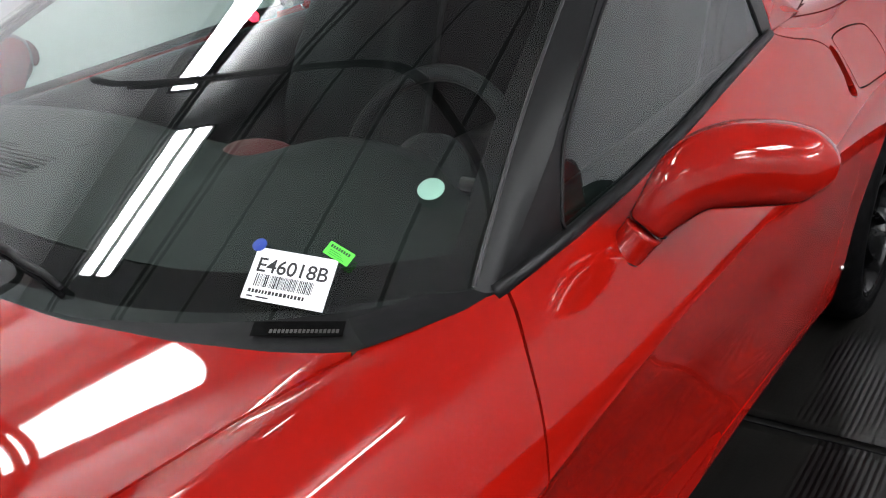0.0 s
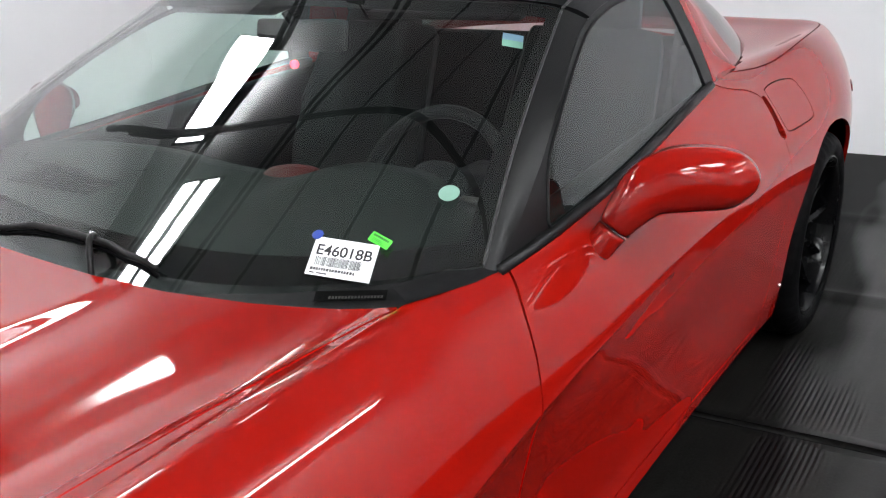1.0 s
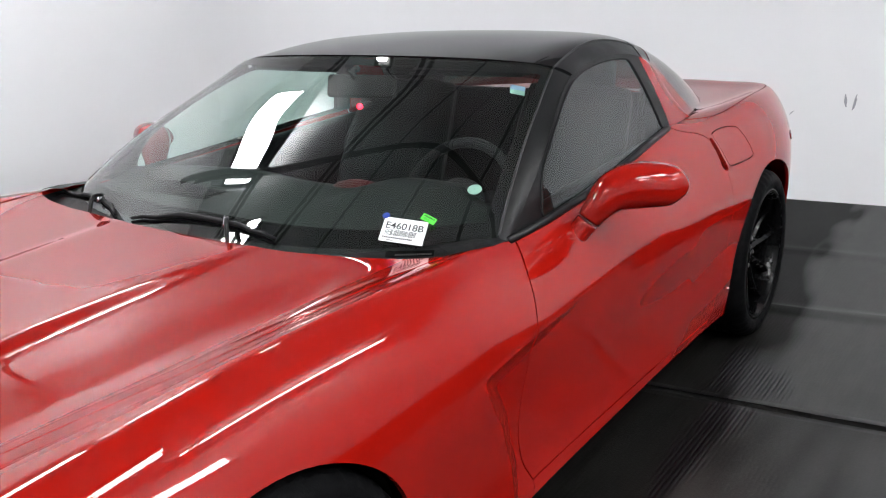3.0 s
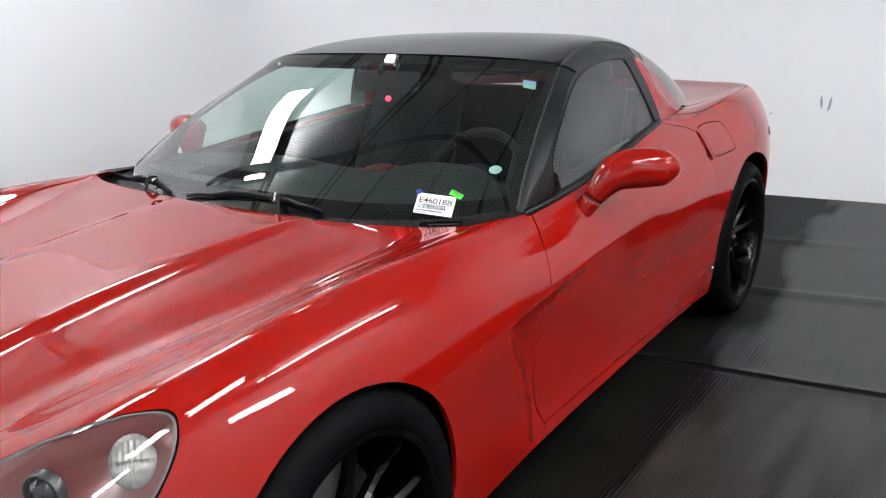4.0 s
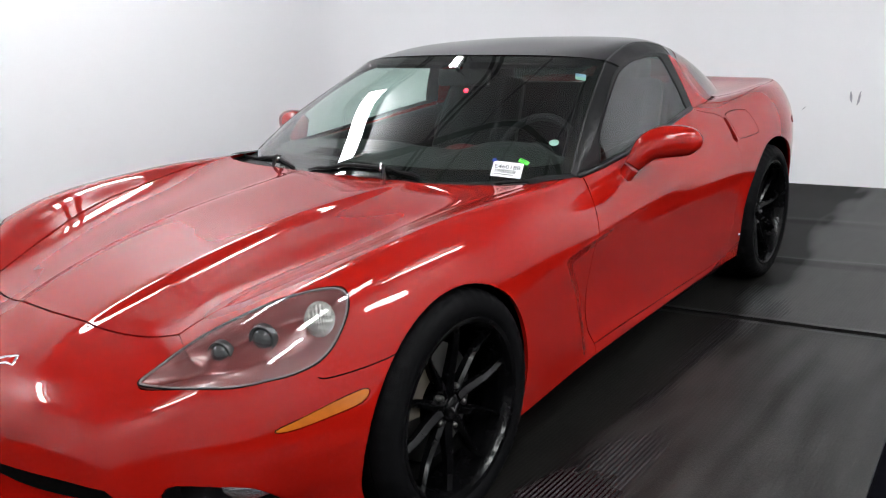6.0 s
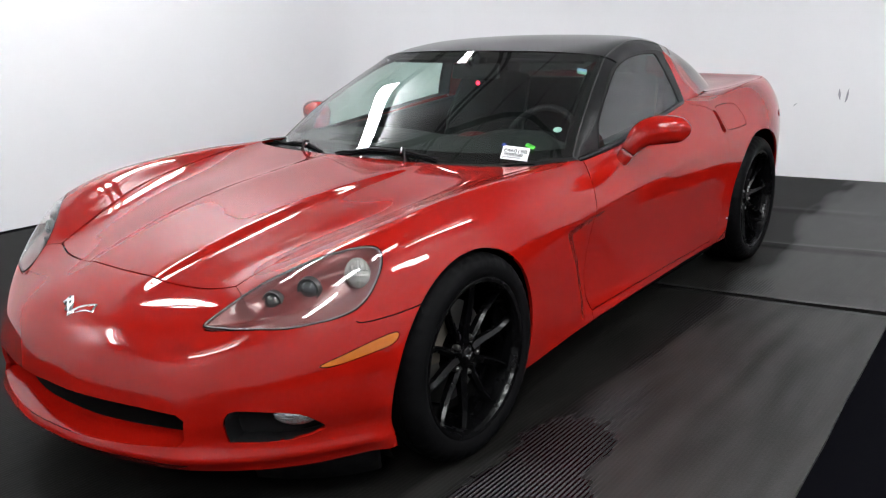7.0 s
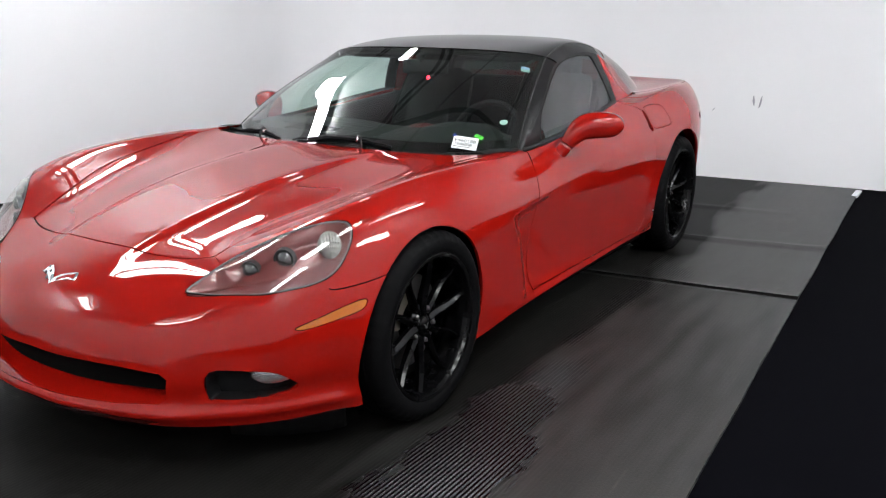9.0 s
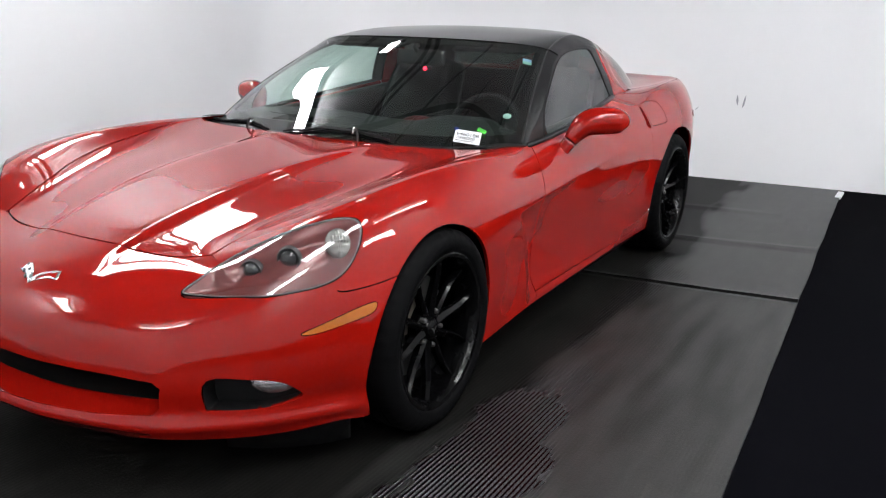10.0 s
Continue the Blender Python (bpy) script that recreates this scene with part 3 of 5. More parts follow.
SHOULDER = [(0, .80, -.41, .165), (1, .812, -.43, .25), (2, .838, -.43, .42), (3, .845, -.37, .57), (4, .848, -.28, .655), (5, .853, -.15, .715), (6, .856, 0, .735),
            (7, .855, .35, .737), (8, .838, .66, .735), (9, .820, .95, .735), (10, .820, 1.45, .755), (11, .828, 1.98, .79), (12, .848, 2.45, .81), (13, .868, 2.85, .838), (14, .835, 3.17, .83), (15, .785, 3.34, .79), (16, .775, 3.37, .58), (17, .745, 3.31, .25)]
UPPER = [(0, .835, -.37, .165), (1, .85, -.38, .26), (2, .872, -.375, .42), (3, .885, -.31, .53), (4, .892, -.22, .585), (5, .897, -.1, .62), (6, .90, .02, .63),
         (7, .898, .35, .62), (8, .882, .66, .61), (9, .874, .95, .61), (10, .876, 1.45, .62), (11, .888, 1.98, .64), (12, .908, 2.45, .66), (13, .918, 2.85, .68), (14, .872, 3.13, .68), (15, .822, 3.30, .65), (16, .805, 3.33, .48), (17, .765, 3.28, .25)]
MIDDLE = [(0, .85, -.35, .165), (1, .868, -.355, .26), (2, .886, -.345, .38), (3, .894, -.29, .45), (4, .90, -.2, .48), (5, .905, -.08, .49), (6, .906, .03, .49),
          (7, .893, .36, .48), (8, .866, .66, .46), (9, .857, .95, .45), (10, .858, 1.45, .45), (11, .870, 1.98, .46), (12, .905, 2.42, .48), (13, .915, 2.85, .5), (14, .875, 3.1, .5), (15, .83, 3.27, .47), (16, .815, 3.30, .38), (17, .775, 3.26, .25)]
LOWER = [(0, .853, -.34, .165), (1, .872, -.34, .24), (2, .888, -.33, .31), (3, .894, -.27, .34), (5, .90, -.07, .35), (6, .90, .04, .35),
         (7, .885, .36, .34), (8, .858, .66, .32), (9, .847, .95, .31), (10, .848, 1.45, .31), (11, .862, 1.98, .32), (12, .897, 2.42, .34), (13, .905, 2.85, .36), (14, .87, 3.08, .36), (15, .83, 3.24, .34), (17, .78, 3.25, .25)]
SILL = [(0, .853, -.33, .162), (2, .862, -.31, .165), (4, .87, -.2, .165), (6, .872, .05, .165), (7, .868, .36, .168), (8, .850, .66, .172), (10, .845, 1.45, .185), (11, .852, 1.98, .195), (12, .87, 2.42, .20), (13, .875, 2.85, .2), (14, .85, 3.05, .21), (15, .82, 3.2, .22), (17, .785, 3.24, .23)]
BODY_LINES = [CENTRE, BULGE, FOOT, VALLEY, SHUT, CREST, SHOULDER, UPPER, MIDDLE, LOWER, SILL]
US = np.concatenate([np.linspace(0, 5, 75, endpoint=False), np.linspace(5, 12, 220, endpoint=False), np.linspace(12, 17, 70)])


def sstep(a, b, x):
    t = np.clip((x - a) / (b - a), 0, 1)
    return t * t * (3 - 2 * t)


def hood_section(P, us, spans):
    """Flat crown, a straight narrow strip down to the valley, a flat outer field and the rise to the fender."""
    L = [spline([p[0] for p in l], [p[1:] for p in l])(us) for l in BODY_LINES[:5]]
    rows = []
    for k in range(spans[0]):
        t = k / spans[0]
        q = L[0] + (L[1] - L[0]) * t * t
        q[:, 0] = L[1][:, 0] * t
        rows.append(q)
    for k in range(spans[1]):
        rows.append(L[1] + (L[2] - L[1]) * k / spans[1])
    n = spans[2] + spans[3]
    for k in range(n):
        rows.append(L[2] + (L[3] - L[2]) * k / spans[2] if k < spans[2] else L[3] + (L[4] - L[3]) * (k - spans[2]) / spans[3])
    m = len(rows)
    Q = np.concatenate([np.array(rows), P[m:m + 6]])
    for _ in range(3 if spans[0] < 12 else 9):
        R = Q.copy()
        R[1:-1] = .25 * Q[:-2] + .5 * Q[1:-1] + .25 * Q[2:]
        Q[1:-1] = R[1:-1]
    w = (sstep(3.0, 4.0, us) * (1 - sstep(8.0, 9.0, us)))[None, :, None]
    P = P.copy()
    P[:m + 6] = P[:m + 6] * (1 - w) + Q * w
    return P


def fair(P, axis, length, hold):
    """Even out waves shorter than length (metres) along one axis of a grid; hold: how firmly each place keeps its own."""
    Q = np.moveaxis(P, axis, 0)
    n = len(Q)
    d = np.maximum(np.linalg.norm(np.diff(Q, axis=0), axis=2).mean(axis=1), 1e-4)
    D = np.zeros((n - 2, n))
    for i in range(1, n - 1):
        a, b = d[i - 1], d[i]
        D[i - 1, i - 1:i + 2] = np.array((2 / (a * (a + b)), -2 / (a * b), 2 / (b * (a + b)))) * math.sqrt((a + b) / 2)
    m = np.concatenate([[d[0]], (d[:-1] + d[1:]) / 2, [d[-1]]]) * hold
    A = np.diag(m) + (length / (2 * math.pi)) ** 4 * D.T @ D
    R = np.linalg.solve(A, m[:, None] * Q.reshape(n, -1)).reshape(Q.shape)
    return np.moveaxis(R, 0, axis)


def chin(P):
    """The lip along the bumper's lower edge, with a hollow above it."""
    P = P.copy()
    x, y, z = P[..., 0], P[..., 1], P[..., 2]
    on = (1 - sstep(-.42, -.33, y)) * (z < .5)
    push = on * (.011 * np.exp(-((z - .204) / .020) ** 2) - .008 * np.exp(-((z - .262) / .030) ** 2))
    ang = np.interp(x, [0, .35, .6, .75, .86], [-math.pi / 2, -1.30, -.85, -.60, -.35])
    P[..., 0] += push * np.cos(ang)
    P[..., 1] += push * np.sin(ang)
    return P


def painted(us, spans):
    """The left half of the painted skin, faired."""
    P = hood_section(loft(BODY_LINES, us, spans, mirrored=True), us, spans)
    calm = sstep(2.6, 3.6, us) * (1 - sstep(12.6, 13.6, us))
    P = fair(P, 1, .60, 1 + 600 * (1 - calm))
    brow = sstep(1.7, 2.5, us) * (1 - sstep(4.2, 5.2, us))
    P = fair(P, 1, .30, 1 + 600 * (1 - brow))
    r = np.arange(len(P))
    e = spans[0] + spans[1]
    g = e + spans[2] + spans[3] + spans[4]
    soft = sstep(e + .3 * spans[2], e + .6 * spans[2], r) * (1 - sstep(g - .2 * spans[4], g + .5 * spans[5], r))
    Q = fair(P, 0, .16, 1 + 4000 * (1 - soft))
    w = (sstep(3.4, 4.2, us) * (1 - sstep(8.4, 9.2, us)))[None, :, None]
    return chin(P * (1 - w) + Q * w)


def body_grid():
    """The left half of the painted skin, with the scooped cove behind the front wheel."""
    spans = [8, 9, 14, 14, 10, 12, 18, 22, 14, 10, 18]
    P = painted(US, spans)
    y, z = P[..., 1], P[..., 2]
    crease = np.interp(y, [.45, .567, .829, 1.181, 1.90], [.592, .599, .619, .648, .695])
    front = np.interp(z, [.25, .31, .45, .60], [.765, .750, .690, .560])
    depth = np.interp(y, [.5, .8, .9, 1.3, 1.9], [.014, .020, .021, .015, .0])
    cove = (1 - np.exp(-np.maximum(crease - z, 0) / .030)) * sstep(0, .045, y - front) * sstep(.17, .27, z) * (y > .4) * (y < 2.0) * (P[..., 0] > .7)
    sink = depth * cove
    sink[1:-1] = .25 * sink[:-2] + .5 * sink[1:-1] + .25 * sink[2:]
    for _ in range(2):
        sink[:, 1:-1] = .25 * sink[:, :-2] + .5 * sink[:, 1:-1] + .25 * sink[:, 2:]
    P[..., 0] -= sink
    return P


# upper body: windshield, roof and hatch as one skin, the side windows as another
TOP_C = [(0, 0, .57, .782), (1, 0, .810, .937), (2, 0, 1.040, 1.070), (3, 0, 1.285, 1.190), (4, 0, 1.70, 1.242), (5, 0, 2.15, 1.230), (6, 0, 2.62, 1.115), (7, 0, 3.06, .968)]
TOP_1 = [(0, .52, .680, .783), (1, .505, .875, .931), (2, .490, 1.080, 1.062), (3, .472, 1.325, 1.179), (4, .45, 1.73, 1.229), (5, .455, 2.14, 1.214), (6, .490, 2.49, 1.100), (7, .52, 2.80, .963)]
TOP_2 = [(0, .742, .865, .797), (1, .690, 1.045, .934), (2, .643, 1.225, 1.050), (3, .600, 1.405, 1.157), (4, .548, 1.76, 1.215), (5, .555, 2.10, 1.182), (6, .606, 2.35, 1.080), (7, .640, 2.56, .955)]
TOP_3 = [(0, .752, .905, .799), (1, .722, 1.085, .916), (2, .682, 1.255, 1.032), (3, .632, 1.455, 1.132), (4, .602, 1.76, 1.172), (5, .617, 2.03, 1.146), (6, .660, 2.15, 1.035), (7, .70, 2.26, .938)]
BELT = [(0, .748, .90, .797), (1, .749, 1.1, .808), (2, .746, 1.3, .826), (3, .738, 1.5, .848), (4, .722, 1.8, .890), (5, .710, 2.02, .920), (6, .706, 2.14, .926), (7, .702, 2.255, .932)]
TU = np.linspace(0, 7, 141)          # twenty steps a station
TV = 14                              # steps between two lines


def top_grid():
    """Windshield and roof are lofted apart, so that the skin breaks at the header."""
    lines = [TOP_C, TOP_1, TOP_2, TOP_3]
    w = loft([l[:4] for l in lines], TU[:61], TV, mirrored=True)
    r = loft([l[3:] for l in lines], TU[60:], TV, mirrored=True)
    return np.concatenate([w, r[:, 1:]], axis=1)


def side_grid():
    mid = [(s, *(0.5 * (np.array(a) + np.array(b)) + np.array((0.006 * min(1, s), 0, 0.0)))) for (s, *a), (_, *b) in zip(TOP_3, BELT)]
    return loft([TOP_3, mid, BELT], np.linspace(0, 7, 141), 12)


def pick(isls, x, y, z):
    """The island with a face nearest to a place."""
    p = Vector((x, y, z))
    return min(isls, key=lambda l: min((f.verts[0].co - p).length_squared for f in l))


car = thing("sports_car", "glossy red two-door sports coupe with black roof and wheels", "car")
WHEELS = ((0.0, .326), (2.685, .341))

# outlines of the openings and shut lines, in side, top or front view
HOOD_REAR = [(0, .552), (.2, .553), (.35, .574), (.5, .612), (.62, .655), (.722, .70)]
HOOD_SIDE = [(.700, .716), (.713, .685), (.702, .62), (.676, .34), (.648, .06), (.612, -.09), (.575, -.2), (.533, -.3), (.495, -.4), (.472, -.47), (.455, -.535)]
HOOD_NOSE = [(.455, -.535), (.35, -.573), (.2, -.596), (0, -.604)]
OPENING = [(0, .556), (.2, .557), (.35, .578), (.5, .616), (.62, .659), (.712, .698), (.733, .76), (.745, .90), (.749, 1.1), (.746, 1.3), (.738, 1.5), (.722, 1.8), (.710, 2.02), (.703, 2.255), (.645, 2.535), (.5, 2.80), (.3, 2.99), (0, 3.06)]
LAMP = [(.473, -.669), (.54, -.650), (.612, -.616), (.68, -.572), (.742, -.513), (.78, -.468), (.808, -.42), (.82, -.37), (.812, -.322), (.785, -.304), (.745, -.335), (.70, -.378), (.65, -.424), (.60, -.468), (.54, -.53), (.495, -.60)]
GRILLE = [(-.01, .352), (.2, .350), (.36, .345), (.47, .337), (.49, .32), (.482, .262), (.465, .243), (.32, .232), (.12, .229), (-.01, .228)]
FOG = [(.588, .342), (.68, .341), (.732, .326), (.755, .29), (.748, .264), (.70, .250), (.60, .253), (.578, .262)]
MARKER = [(-.532, .459), (-.48, .480), (-.41, .503), (-.352, .517), (-.340, .508), (-.362, .486), (-.44, .466), (-.515, .452)]
DOOR_FRONT = [(.945, .83), (.925, .80), (.878, .747), (.848, .69), (.828, .635), (.815, .56), (.810, .45), (.812, .36), (.832, .29), (.862, .237), (.875, .213)]
DOOR_REAR = [(2.03, .95), (2.055, .917), (2.12, .898), (2.19, .885), (2.232, .868), (2.25, .84)]
DOOR_HEM = [(2.215, .775), (2.215, .70), (2.205, .56), (2.18, .40), (2.14, .27), (2.112, .229)]
FUEL = [(2.285, .858), (2.31, .874), (2.40, .880), (2.49, .876), (2.515, .860), (2.505, .79), (2.48, .770), (2.38, .765), (2.285, .766), (2.262, .782)]
SLOT = [(2.238, .852), (2.258, .862), (2.266, .85), (2.246, .800), (2.240, .762), (2.216, .758), (2.198, .772), (2.214, .80)]

half = grid_bm(body_grid())
side = lambda c: c.x > 0.6
for (cy, cz, r) in ((-.01, .312, .358), (2.672, .337, .392)):
    ring = [(cy + r * math.cos(a), cz + r * math.sin(a)) for a in np.linspace(-0.6, math.pi + 0.6, 56)]
    cut(half, SIDE, ring, 0, side)
    gone = [f for f in half.faces if f.calc_center_median().x > .55 and math.hypot(f.calc_center_median().y - cy, f.calc_center_median().z - cz) < r]
    bmesh.ops.delete(half, geom=gone, context="FACES")


def hole(view, poly, where):
    """Cut a closed outline clean out of the skin."""
    cut(half, view, poly, 0, where, closed=True)
    e1, e2 = view
    gone = [f for f in half.faces if where(f.calc_center_median()) and inside(poly, (f.calc_center_median().dot(e1), f.calc_center_median().dot(e2)))]
    bmesh.ops.delete(half, geom=gone, context="FACES")


front = lambda c: c.y < -.3 and c.z < .7
high = lambda c: c.z > .55
hole(FRONT, [tuple(p) for p in smooth_poly(FOG, True, 4)], lambda c: c.y < -.4 and c.z < .5)
cut(half, FRONT, GRILLE, 0, lambda c: c.y < -.55 and c.z < .5)
bmesh.ops.delete(half, geom=[f for f in half.faces if f.calc_center_median().y < -.5 and inside(GRILLE, (f.calc_center_median().x, f.calc_center_median().z))], context="FACES")
hole(SIDE, [tuple(p) for p in smooth_poly(SLOT, True, 3)], lambda c: c.x > .6)
OPEN2 = OPENING + [(-.1, 3.06), (-.1, .556)]
cut(half, TOP, OPENING, 0, high)
bmesh.ops.delete(half, geom=[f for f in half.faces if f.calc_center_median().z > .6 and inside(OPEN2, (f.calc_center_median().x, f.calc_center_median().y))], context="FACES")
cut(half, TOP, smooth_poly(HOOD_SIDE, per=4), .0030, high)
cut(half, TOP, smooth_poly(HOOD_NOSE, per=4), .0028, high)
cut(half, TOP, smooth_poly(LAMP, True, 4), .0014, lambda c: c.y < -.2 and c.z > .48, closed=True)
cut(half, TOP, [(.455, -.535), (.525, -.572)], .0007, high)
cut(half, SIDE, smooth_poly([(-.432, .560), (-.418, .556), (-.366, .559), (-.25, .573)], per=3), .0016, lambda c: c.x > .7)
cut(half, SIDE, smooth_poly(MARKER, True, 3), .0012, lambda c: c.x > .6, closed=True)
cut(half, SIDE, smooth_poly(DOOR_FRONT, per=4), .0024, lambda c: c.x > .7)
cut(half, SIDE, smooth_poly(DOOR_REAR, per=4), .0014, lambda c: c.x > .6)
cut(half, SIDE, smooth_poly(DOOR_HEM, per=3), .0006, lambda c: c.x > .6)
cut(half, SIDE, [(.872, .213), (1.33, .216), (1.88, .222), (2.112, .229)], .0016, lambda c: c.x > .7)
cut(half, SIDE, [(.875, .215), (.875, .14)], .0012, lambda c: c.x > .7)
cut(half, SIDE, [(2.112, .232), (2.112, .15)], .0012, lambda c: c.x > .7)
cut(half, SIDE, smooth_poly(FUEL, True, 4), .0014, lambda c: c.x > .6, closed=True)
cut(half, TOP, smooth_poly([(.70, 2.19), (.728, 2.40), (.742, 2.6), (.745, 2.85), (.728, 3.1), (.70, 3.28), (.60, 3.36), (.3, 3.41), (0, 3.42)], per=4), .0022, lambda c: c.z > .85)
cut(half, SIDE, [(3.02, .4), (3.10, .62), (3.16, .80), (3.26, .86)], .0018, lambda c: c.x > .5)
isl = [i for i in islands(half) if len(i) > 8]
PANELS = [("hood", 0.1, 0, .72, RED, True), ("front_bumper", .2, -.85, .42, RED, True), ("fender", .86, 0, .73, RED, False), ("door", .87, 1.4, .55, RED, False), ("rocker_panel", .85, 1.4, .19, RED, False),
          ("quarter_panel", .91, 2.3, .62, RED, False), ("trunk_lid", .2, 3.3, .95, RED, True), ("fuel_door", .83, 2.39, .82, RED, False), ("side_marker", .83, -.43, .485, AMBER, False), ("headlight_lens", .70, -.48, .64, LENS, False)]
used = []
for name, x, y, z, m, whole in PANELS:
    i = pick(isl, x, y, z)
    if i in used:
        continue
    used.append(i)
    rim = .004 if name == "headlight_lens" else .012
    if name == "headlight_lens":
        lamp_skins = [lift(half, i, rim=0), lift(half, i, flip=True, rim=0)]
    if whole:
        part(name, lift(half, i, both=True, rim=rim), m, car)
    else:
        part(name, lift(half, i, rim=rim), m, car)
        part(name, lift(half, i, flip=True, rim=rim), m, car)
for i in isl:
    if i not in used:
        c = i[0].calc_center_median()
        if len(i) > 60:
            part("rear_bumper" if c.y > 2.8 else "body_panel", lift(half, i, both=c.y > 2.8), RED, car)
half.free()

# upper body
P = top_grid()
nv = 2 * TV


def strip(P, v0, v1, u0, u1):
    return grid_bm(P[v0:v1 + 1, u0:u1 + 1])


def upper(name, v0, v1, u0, u1, m, both, rim=.008, label=""):
    b = strip(P, v0, v1, u0, u1)
    if both:
        part(name, lift(b, b.faces[:], both=True, rim=rim), m, car, label)
    else:
        part(name, lift(b, b.faces[:], rim=rim), m, car, label)
        part(name, lift(b, b.faces[:], flip=True, rim=rim), m, car, label)
    b.free()


upper("windshield", 0, nv, 0, 60, WINDSHIELD, True, 0, "tinted laminated windshield")
upper("roof_panel", 0, nv, 61, 98, BLACK_GLOSS, True, .01, "gloss black lift-out roof panel")
upper("roof_rear", 0, nv, 99, 104, BLACK_GLOSS, True, .01)
upper("pillar", nv, 3 * TV, 0, 60, PILLAR, False)
upper("roof_rail", nv, 3 * TV, 61, 98, PILLAR, False)
upper("sail_panel", nv + 10, 3 * TV, 99, 140, RED, False)
for sg in (1, -1):
    tr = box_bm(min(sg * .60, sg * .63), max(sg * .60, sg * .63), 2.06, 2.20, .80, 1.00, .01)
    for v in tr.verts:
        if v.co.z > .95:
            v.co.y -= .10 * (v.co.y > 2.2)
            v.co.x -= sg * .03
    part("sail_trim", tr, LINER, car)
upper("hatch_glass", 0, nv + 10, 105, 140, HATCH, True, 0)
part("high_brake_lamp", box_bm(-.24, .24, 3.25, 3.31, .955, .992, .012, 3), MARKER_RED, car, "dark slim brake lamp above the tail")
for sg in (1, -1):
    part("screen_moulding", tube_bm([(sg * p[0], p[1] - .001, p[2] + .001) for p in P[nv, 2:60]], .0030, 6), EDGE_LINE, car)
    # Thin grey tube on the roof seam imitates its edge highlight.
    part("roof_seal", tube_bm([(sg * p[0], p[1], p[2] + .0015) for p in P[nv, 60:100]], .0032, 6), EDGE_LINE, car)
upper("roof_rear", nv, nv + 10, 99, 104, BLACK_GLOSS, False)
Pin = P - np.array((0, 0, .006))
P_keep, P = P, Pin
upper("windshield_frit", 0, nv, 0, 7, DARK, True, 0)
upper("windshield_frit", nv - 3, nv, 7, 58, DARK, False, 0)
upper("windshield_frit", 0, nv, 57, 60, DARK, True, 0)
P = P_keep

WINDOW = [(1.076, .822), (1.082, .862), (1.115, .917), (1.165, .960), (1.255, 1.021), (1.35, 1.075), (1.455, 1.120), (1.60, 1.148), (1.76, 1.159), (1.86, 1.158), (1.902, 1.149), (1.925, 1.10), (1.945, 1.04), (1.978, .94), (1.976, .914), (1.80, .887), (1.5, .846), (1.3, .827), (1.12, .815)]
sd = grid_bm(side_grid())
win = smooth_poly(WINDOW, True, 3)
cut(sd, SIDE, win, .002, closed=True)
cut(sd, SIDE, [(1.985, 1.2), (2.005, 1.10), (2.065, .90)], .0015)
si = islands(sd)
wi = pick(si, .68, 1.6, 1.0)
for sgn in (False, True):
    part("side_window", lift(sd, wi, flip=sgn, rim=0), SIDEGLASS, car, "dark tinted side window")
    for i in si:
        if i is not wi:
            c = sum((f.calc_center_median() for f in i), Vector()) / len(i)
            part("quarter_pillar" if c.y > 2.08 else "window_frame", lift(sd, i, flip=sgn, rim=.008), RED if c.y > 2.08 else PILLAR, car)


def on_side(y, z):
    """The place on the side window's skin nearest to y, z."""
    d = (SG[..., 1] - y) ** 2 + (SG[..., 2] - z) ** 2
    return SG[np.unravel_index(d.argmin(), d.shape)]


SG = loft([TOP_3, [(s, *(0.5 * (np.array(a) + np.array(b)) + np.array((0.006 * min(1, s), 0, 0.0)))) for (s, *a), (_, *b) in zip(TOP_3, BELT)], BELT], np.linspace(0, 7, 500), 60)
for sg in (1, -1):
    ring = [(sg * (on_side(y, z)[0] + .001), y, z) for y, z in win]
    part("window_seal", tube_bm(ring, .0035, 6, closed=True), PLASTIC, car)
    b = tube_bm([(sg * (x + .004), y, z + .002) for _, x, y, z in BELT[:6]], .011, 8)
    part("belt_moulding", b, PILLAR, car)
sd.free()


# ---- small helpers on the skin ----
BG = painted(np.linspace(0, 17, 500), [24] * 11)


def skin(i, a, j, b, ok):
    """The place on the body's skin whose coordinates i and j are nearest to a and b."""
    d = (BG[..., i] - a) ** 2 + (BG[..., j] - b) ** 2 + np.where(ok(BG), 0, 9)
    return BG[np.unravel_index(d.argmin(), d.shape)]


def on_nose(x, z):
    return skin(0, abs(x), 2, z, lambda g: (g[..., 1] < -.25) & (g[..., 2] < .56))


def on_flank(y, z):
    return skin(1, y, 2, z, lambda g: g[..., 0] > .65)


def on_deck(x, y):
    return skin(0, abs(x), 1, y, lambda g: g[..., 2] > .55)


def tunnel(loop, shift, shrink, steps=4):
    """A recess behind a closed loop of places: its walls, narrowing inwards."""
    bm = bmesh.new()
    L = [Vector(p) for p in loop]
    mid = sum(L, Vector()) / len(L)
    rings = []
    for s in range(steps + 1):
        t = s / steps
        rings.append([bm.verts.new((p.lerp(mid, shrink * t)) + Vector(shift) * t) for p in L])
    for A, B in zip(rings, rings[1:]):
        for k in range(len(L)):
            bm.faces.new((A[k], A[(k + 1) % len(L)], B[(k + 1) % len(L)], B[k]))
    return bm, [v.co.copy() for v in rings[-1]]


def cap(loop, shift=(0, 0, 0)):
    bm = bmesh.new()
    bm.faces.new([bm.verts.new(Vector(p) + Vector(shift)) for p in loop])
    bmesh.ops.triangulate(bm, faces=bm.faces[:])
    return bm


